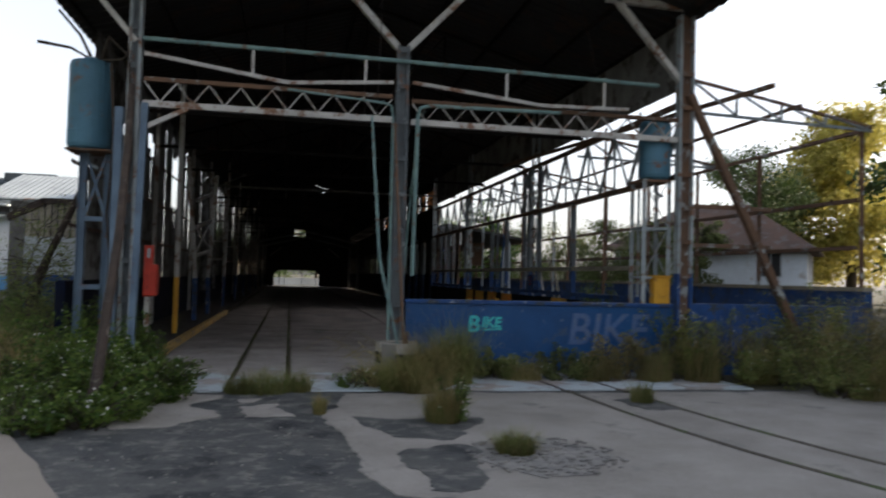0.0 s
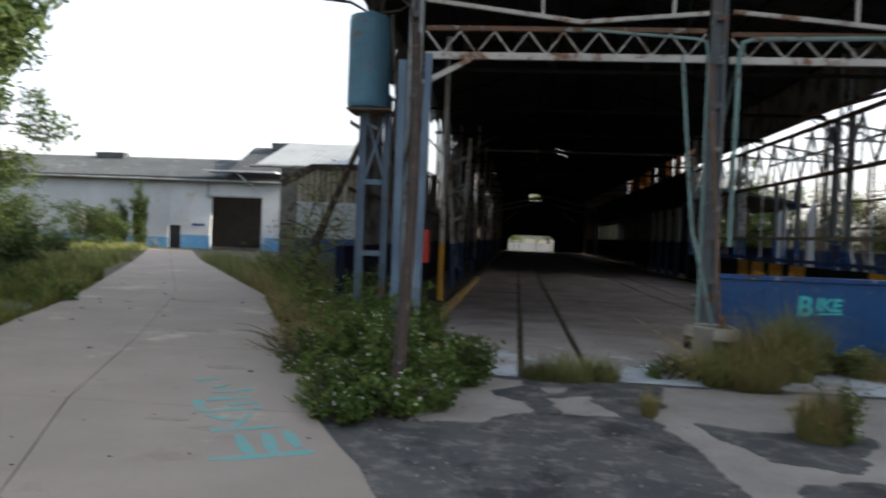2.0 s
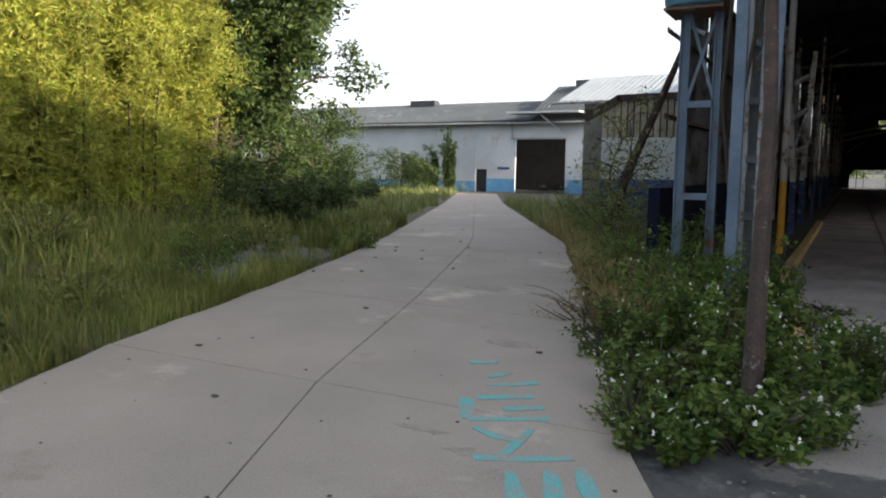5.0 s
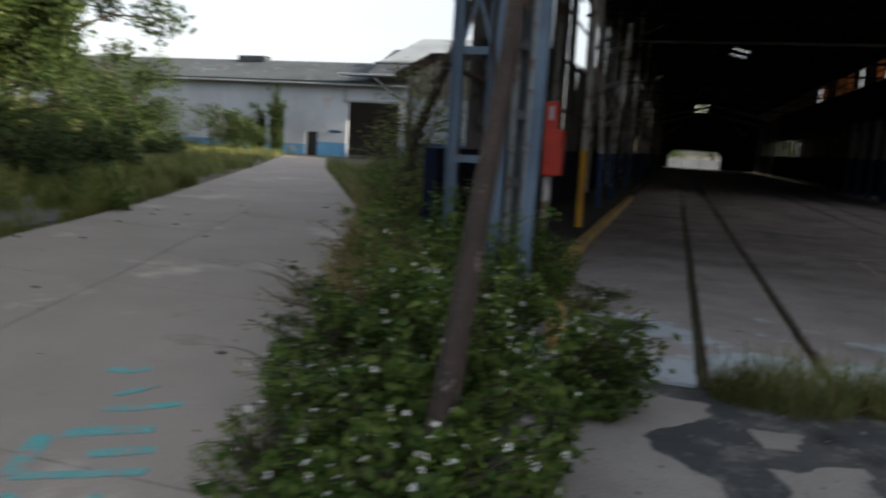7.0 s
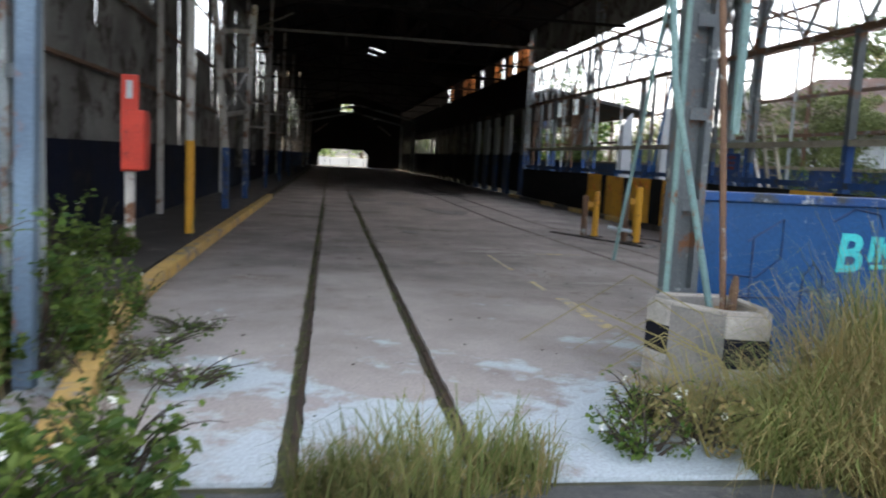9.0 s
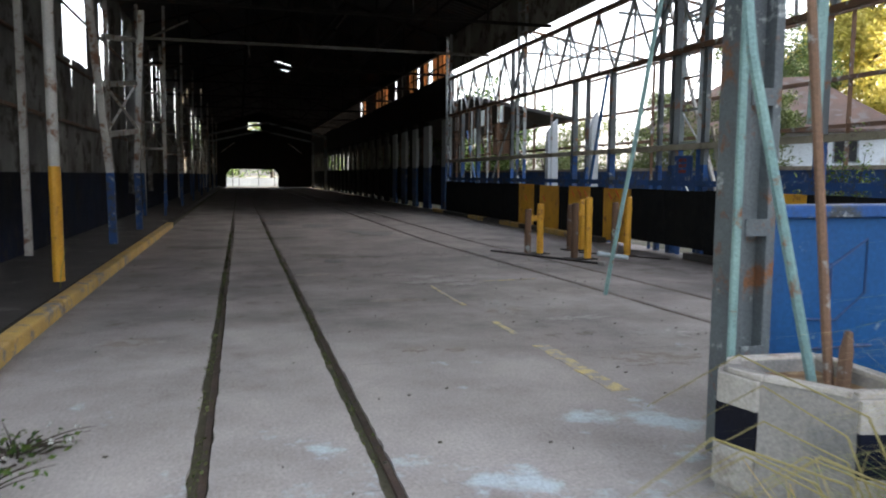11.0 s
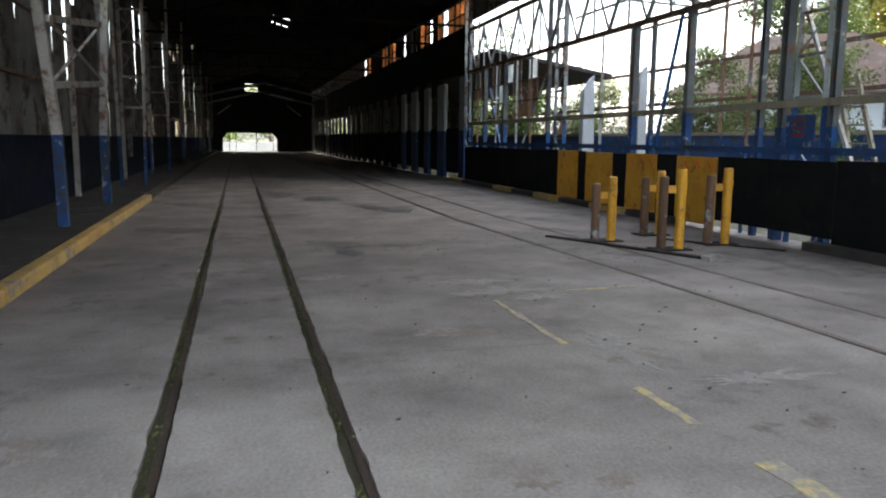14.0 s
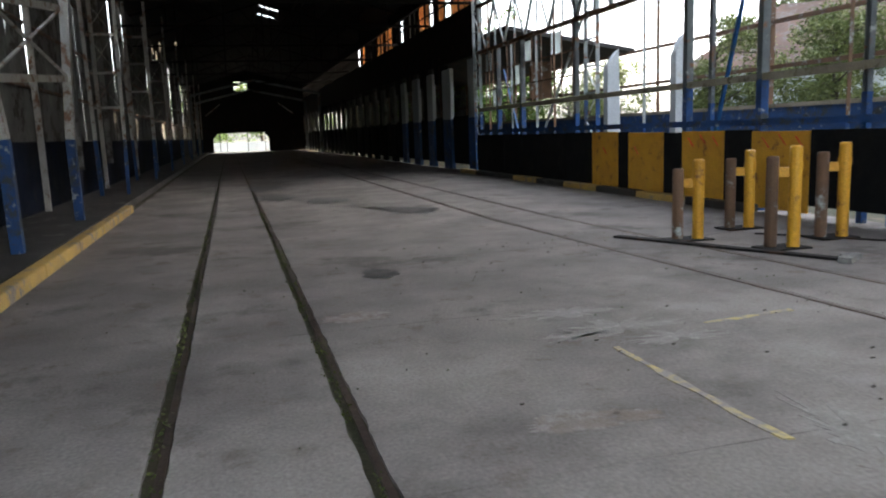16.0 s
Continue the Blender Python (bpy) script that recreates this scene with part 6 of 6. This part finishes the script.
tree(-31, 41, 3.2, 1.6, "dark shrub before the warehouse", 3500, 0.18, L_TREE, 193, 0.05, 0.08)
tree(-35, 44, 3.6, 1.8, "dark shrub before the warehouse", 3500, 0.18, L_TREE, 194, 0.05, 0.08)
bush(-33.7, 47, 0.75, 3.6, "young slim dark tree against the white wall", 4200, 0.2, L_TREE, 0, 46, "young_tree")
bush(-31.9, 47, 0.75, 4.9, "young slim dark tree against the white wall", 6000, 0.2, L_TREE, 0, 47, "young_tree")
tree(-7.0, 10.5, 4.0, 1.2, "light feathery sapling beside the side shed", 1100, 0.1, L_GRASS, 48, 0.15, 0.05)
# to the right, behind the aisle
tree(73, 72, 25, 9.5, "large sunlit yellowing tree beyond the house", 30000, 0.75, L_YELLOW, 51, 0.1, 0.6, blobs_n=26)
tree(60, 72, 17, 6.5, "green tree beside the house", 16000, 0.6, L_HEDGE, 52, 0.1, 0.4, blobs_n=22)
tree(84, 62, 17, 7.5, "yellow-green tree beyond the house", 14000, 0.7, L_YELLOW, 50, 0.1, 0.4, blobs_n=22)
tree(29.4, 34.8, 7.0, 1.7, "green bushy tree before the house", 12000, 0.2, L_HEDGE, 53, 0.06, 0.2, blobs_n=20)
tree(27, 55, 7.5, 3.6, "green tree behind the aisle", 9000, 0.24, L_HEDGE, 54, 0.1, 0.2)
tree(24, 66, 8, 4.0, "green tree behind the aisle", 9000, 0.26, L_HEDGE, 55, 0.1, 0.2)
tree(52, 62, 17, 5.5, "tall open-crowned tree behind the house", 10000, 0.3, L_TREE, 56, 0.45, 0.3)
tree(21, 48, 4.6, 2.6, "bushy green shrub tree by the aisle wall", 8000, 0.16, L_HEDGE, 57, 0.05, 0.12)
tree(20.5, 32.0, 6.0, 2.3, "bushy green shrub tree by the aisle wall", 16000, 0.15, L_HEDGE, 58, 0.05, 0.12, blobs_n=24)
tree(21.5, 26.5, 5.2, 2.2, "bushy green shrub tree by the aisle wall", 14000, 0.15, L_HEDGE, 158, 0.05, 0.12, blobs_n=24)
# mostly unseen trees added to block the low sun from yard and shed
for i, (x, y, h) in enumerate(((30, -30, 18), (31, -22, 20), (30, -14, 19), (31, -6, 20), (31, 2, 18), (33, 9.5, 18), (37, 15.5, 18), (41, 21.0, 11), (27, -4, 16), (28, 4.5, 16), (28, -11.5, 16), (25, -26, 14), (25, -17, 15), (25.5, -8, 15), (26, 0, 14))):
    tree(x, y, h, 6.0 if y < 8 else 4.6, "tall dense tree added to keep sun off the yard", 22000, 0.7, L_TREE, 60 + i, 0.05, 0.4, blobs_n=26)
# unseen trees added further east to keep sun off the shed floor
for i, (x, y) in enumerate(((60, 9), (61, 17), (60, 25), (62, 33), (64, 41), (66, 48))):
    tree(x, y, 27, 7.0, "tall dense tree added far east to keep sun out", 9000, 1.1, L_TREE, 260 + i, 0.05, 0.5, blobs_n=26)
for i, (x, y) in enumerate(((17, 50), (17, 57), (17, 65), (17, 74), (17, 84))):
    tree(x, y, 7.5, 3.6, "dense green tree along the closed aisle", 6000, 0.3, L_BUSH, 270 + i, 0.05, 0.2)
for i, (x, y) in enumerate(((-4, 150), (6, 155), (16, 150), (-14, 158))):
    tree(x, y, 12, 6, "distant tree beyond the far doorway", 2500, 0.6, L_BUSH, 70 + i, 0.1, 0.3)

# ---- weeds and grass ----
WEED = "leafy weed bush with small white flowers"
for i, (x, y, r, h, n, fl) in enumerate(((-2.05, -3.6, 0.8, 0.62, 6500, 130), (-2.5, -2.2, 0.95, 0.8, 6500, 110), (-1.6, -2.5, 0.6, 0.62, 3600, 60), (-1.9, -4.3, 0.6, 0.42, 3600, 90),
                                         (-2.9, -0.8, 0.9, 1.05, 6000, 60), (-3.4, 0.4, 0.8, 1.0, 4500, 40), (-1.25, -2.2, 0.42, 0.62, 1700, 26), (-2.5, 0.6, 0.6, 1.0, 3600, 26), (-3.3, -1.9, 0.7, 0.6, 4000, 60), (-1.35, -1.4, 0.45, 0.5, 700, 14), (-2.75, -3.5, 0.6, 0.5, 3500, 60), (-2.45, -4.6, 0.4, 0.3, 1800, 40))):
    bush(x, y, r, h, WEED, int(n * 0.75), 0.072, L_BUSH, int(fl * 0.6), 80 + i, "weed_bush")
for i, (x, y, r, h) in enumerate(((4.6, 0.3, 0.6, 0.5), (6.0, 0.2, 0.7, 0.55), (7.3, 0.1, 0.8, 0.85), (8.3, 0.0, 0.8, 1.25), (9.4, -0.3, 1.0, 1.3), (10.6, -0.6, 1.1, 1.5), (12.0, -1.0, 1.3, 1.6), (11.4, -2.2, 1.1, 1.2), (10.2, -2.4, 0.9, 0.9), (13.3, -1.8, 1.4, 1.9), (12.5, -3.8, 1.3, 1.6), (11.6, 0.1, 0.9, 1.9), (13.6, -5.4, 1.2, 1.3))):
    bush(x, y, r, h, "tangled weeds before the wall", 4200, 0.065, (L_GRASS, L_HEDGE, L_DRY, L_LAWN)[i % 4], 22, 100 + i, "weed_bush")
    tussock(x + 0.5, y - 0.3, 0.6, h * 0.8, "dry tangled grass before the wall", 260, L_DRY, 300 + i, 1.1)
bush(6.9, 6.6, 0.36, 0.95, "small weed growing through the floor", 900, 0.045, L_GRASS, 6, 120, "weed_bush")
bush(10.3, 8.6, 0.8, 2.4, "green shrub in the stripped aisle", 1800, 0.07, L_BUSH, 0, 121, "weed_bush")
bush(12.6, 14.5, 0.6, 2.3, "green shrub in the stripped aisle", 1800, 0.07, L_BUSH, 0, 122, "weed_bush")
tussock(2.55, -1.15, 0.5, 0.5, "tall yellowing grass tussock before the plinth", 420, L_GRASS, 130, 1.3)
tussock(3.1, -0.8, 0.6, 0.85, "tall dry grass tussock before the plinth", 520, L_DRY, 131, 1.1)
tussock(2.15, -0.7, 0.35, 0.36, "dry grass tussock before the plinth", 260, L_DRY, 132, 1.5)
tussock(2.75, -1.5, 0.55, 0.52, "dry brown grass tussock before the plinth", 460, L_DRY, 133, 1.7)
tussock(3.6, -0.5, 0.5, 1.0, "green grass tussock at the blue wall", 700, L_GRASS, 134, 0.9)
tussock(0.1, -1.5, 0.65, 0.34, "low green grass in the threshold", 330, L_GRASS, 135, 1.3)
tussock(0.65, -1.35, 0.4, 0.3, "low green grass in the threshold", 260, L_GRASS, 136, 0.9)
tussock(-0.3, -1.55, 0.35, 0.25, "low green grass in the threshold", 220, L_GRASS, 137, 0.9)
tussock(2.6, -4.2, 0.4, 0.45, "dry grass clump in a pothole", 700, L_DRY, 138, 0.9)
tussock(3.05, -6.1, 0.35, 0.22, "small green grass clump in the gravel", 600, L_GRASS, 139, 1.1)
tussock(6.25, -2.8, 0.3, 0.3, "grass clump between the outdoor rails", 300, L_GRASS, 140, 0.9)
tussock(0.95, -3.5, 0.15, 0.25, "dry grass tuft in a crack", 160, L_DRY, 141, 0.9)
bush(2.75, -4.25, 0.3, 0.6, "small flowering weed in a pothole", 600, 0.05, L_BUSH, 10, 142, "weed_bush")
bush(-4.3, -0.5, 0.75, 0.4, "dry twiggy weed at the road edge", 420, 0.035, L_DRY, 0, 143, "weed_bush")
bush(-4.5, 1.2, 0.7, 0.7, "dry yellow-brown weeds beside the road", 2600, 0.05, L_DRY, 0, 144, "weed_bush")
for i, (x, y) in enumerate(((-4.9, 2.6), (-5.6, 3.8), (-6.0, 5.4), (-6.9, 6.8), (-7.4, 8.6), (-8.2, 10.5), (-9.2, 12.5), (-10.6, 15.0))):
    bush(x + 0.6, y, 1.0, 1.0 + 0.25 * (i % 3), "weeds beside the road", 3200, 0.06, L_GRASS if i % 2 else L_BUSH, 0, 150 + i, "weed_bush")
for i, (x, y, r, h) in enumerate(((-18, 10.5, 1.8, 1.8), (-19.5, 14, 2.0, 2.2), (-20.5, 9.5, 2.0, 2.4), (-16.5, 7.5, 1.5, 1.6), (-25.0, 24, 2.0, 1.6), (-29, 27, 2.2, 1.8))):
    bush(x, y, r, h + ground_height(x, y), "dark shrubs at the foot of the bank", 5500, 0.13, L_TREE, 0, 170 + i)
for i, (x, y, r, h, n, mt) in enumerate(((-2.3, 1.5, 0.45, 0.7, 1500, L_BUSH), (-2.15, 2.5, 0.3, 0.4, 600, L_BUSH), (-1.7, 1.0, 0.45, 0.16, 260, L_BUSH), (-1.3, 0.3, 0.4, 0.13, 180, L_BUSH), (-1.6, 1.9, 0.35, 0.12, 160, L_BUSH), (-1.9, 0.2, 0.4, 0.3, 500, L_GRASS),
                                             (1.75, -0.5, 0.3, 0.3, 400, L_BUSH), (2.0, -0.9, 0.4, 0.4, 700, L_DRY), (1.55, -1.0, 0.35, 0.25, 400, L_BUSH))):
    bush(x, y, r, h, "thin sprawling weed on the concrete floor", n, 0.045, mt, 6, 230 + i, "weed_bush")
for i, (x, y, r, h) in enumerate(((-2.75, -4.3, 0.4, 0.4), (-3.0, -3.3, 0.5, 0.5), (-3.5, -2.2, 0.5, 0.5), (-3.9, -1.0, 0.6, 0.4))):
    bush(x, y, r, h, "straggling weed spilling onto the road", 900, 0.045, L_DRY if i == 3 else L_BUSH, 16, 240 + i, "weed_bush")
r9 = np.random.default_rng(9)


def meadow(name, n, region, height, material, label, seed, width=0.012, spread=0.6):
    pts = []

    def bare(x, y):
        d = along(LEFT, y) - x
        return -1.5 < y < 7.5 and 0.25 < d < 2.9 and noise.noise(Vector((x * 0.8, y * 0.8, 2))) < 0.28

    while len(pts) < n:
        x, y = r9.uniform(region[0], region[1]), r9.uniform(region[2], region[3])
        if y < -20 or not (along(LEFT, y) - 0.05 - 0.0 < x < along(RIGHT, y) + 0.03):
            if (x < along(LEFT, y) or name == "right") and not bare(x, y):
                d = noise.noise(Vector((x * 0.35, y * 0.35, seed)))
                if d > -0.25 + 0.45 * max(0.0, 1 - abs(x - along(LEFT, y)) / 3.0) * (y > 1.5):
                    pts.append((x, y, ground_height(x, y) - 0.04))
    return solid("grass", blades(Mesh(), pts, height, width, spread, seed), material, label, "grass", kind="stuff", origin=(0, 0, 0))


meadow("left", 26000, (-14, -7.4, -9, 4), 0.3, L_LAWN, "long green grass on the road verge", 3, 0.008)
meadow("left", 20000, (-13, -6.2, -15, -3), 0.32, L_LAWN, "long green grass on the road verge", 8, 0.008)
meadow("left", 16000, (-16, -8, -2, 14), 0.5, L_LAWN, "long green grass on the bank", 4, 0.012)
meadow("left", 12000, (-27, -11, 6, 28), 0.55, L_GRASS, "seeding dry grass along the road", 5, 0.018)
meadow("left", 16000, (-24, -12, -12, 12), 0.6, L_LAWN, "long green grass on the bank", 6, 0.02)
meadow("left", 6000, (-40, -20, 20, 48), 0.6, L_GRASS, "dry grass before the warehouse", 7, 0.03)


def strip(n, line_a, width, y0, y1, height, material, label, seed):
    pts = []
    for k in range(n):
        y = r9.uniform(y0, y1)
        pts.append((along(line_a, y) + abs(r9.normal()) * width + 0.03, y, -0.03))
    return solid("grass", blades(Mesh(), pts, height, 0.008, 0.8, seed), material, label, "grass", kind="stuff", origin=(0, 0, 0))


strip(5000, RIGHT, 0.9, -1.0, 14, 0.6, L_DRY, "dry brown grass along the road edge", 11)
strip(3000, RIGHT, 1.4, 8, 30, 0.7, L_GRASS, "grass along the road edge", 12)

for i, (x, y, r, h) in enumerate(((-9.3, -5.6, 0.5, 0.5), (-10.4, -3.4, 0.6, 0.6), (-11.2, -1.2, 0.7, 0.5), (-9.6, -7.6, 0.6, 0.6), (-12.6, 1.0, 0.9, 0.9), (-13.6, 3.6, 0.9, 0.8), (-12.0, 5.0, 0.6, 0.6), (-14.2, -1.5, 1.0, 1.0), (-15.0, 8.2, 0.9, 0.9), (-12.0, -5.8, 0.9, 0.8), (-16.6, 4.4, 1.2, 1.4))):
    w = bush(x, y, r, h, "straggling green weeds on the road verge", 1800, 0.07, L_LAWN if i % 2 else L_BUSH, 8, 200 + i, "weed_bush")
    w.location.z = ground_height(x, y) - 0.05

for i, (x, y, r, h) in enumerate(((-3.7, 2.4, 0.7, 1.3), (-3.3, 3.9, 0.5, 1.0), (-3.25, 5.5, 0.35, 0.6))):
    bush(x, y, r, h, WEED, 3200, 0.055, L_BUSH, 14, 220 + i, "weed_bush")

tussock(2.3, -1.3, 0.4, 0.4, "dry grass tussock against the plinth", 300, L_GRASS, 330, 1.6)
tussock(2.75, -0.9, 0.4, 0.6, "yellowing grass tussock against the plinth", 380, L_DRY, 331, 1.4)
tussock(7.0, 6.3, 0.25, 0.35, "grass tuft in the floor joint", 120, L_GRASS, 332, 0.9)

tussock(1.95, -0.45, 0.25, 0.3, "short dry grass tussock at the plinth", 160, L_DRY, 340, 1.5)
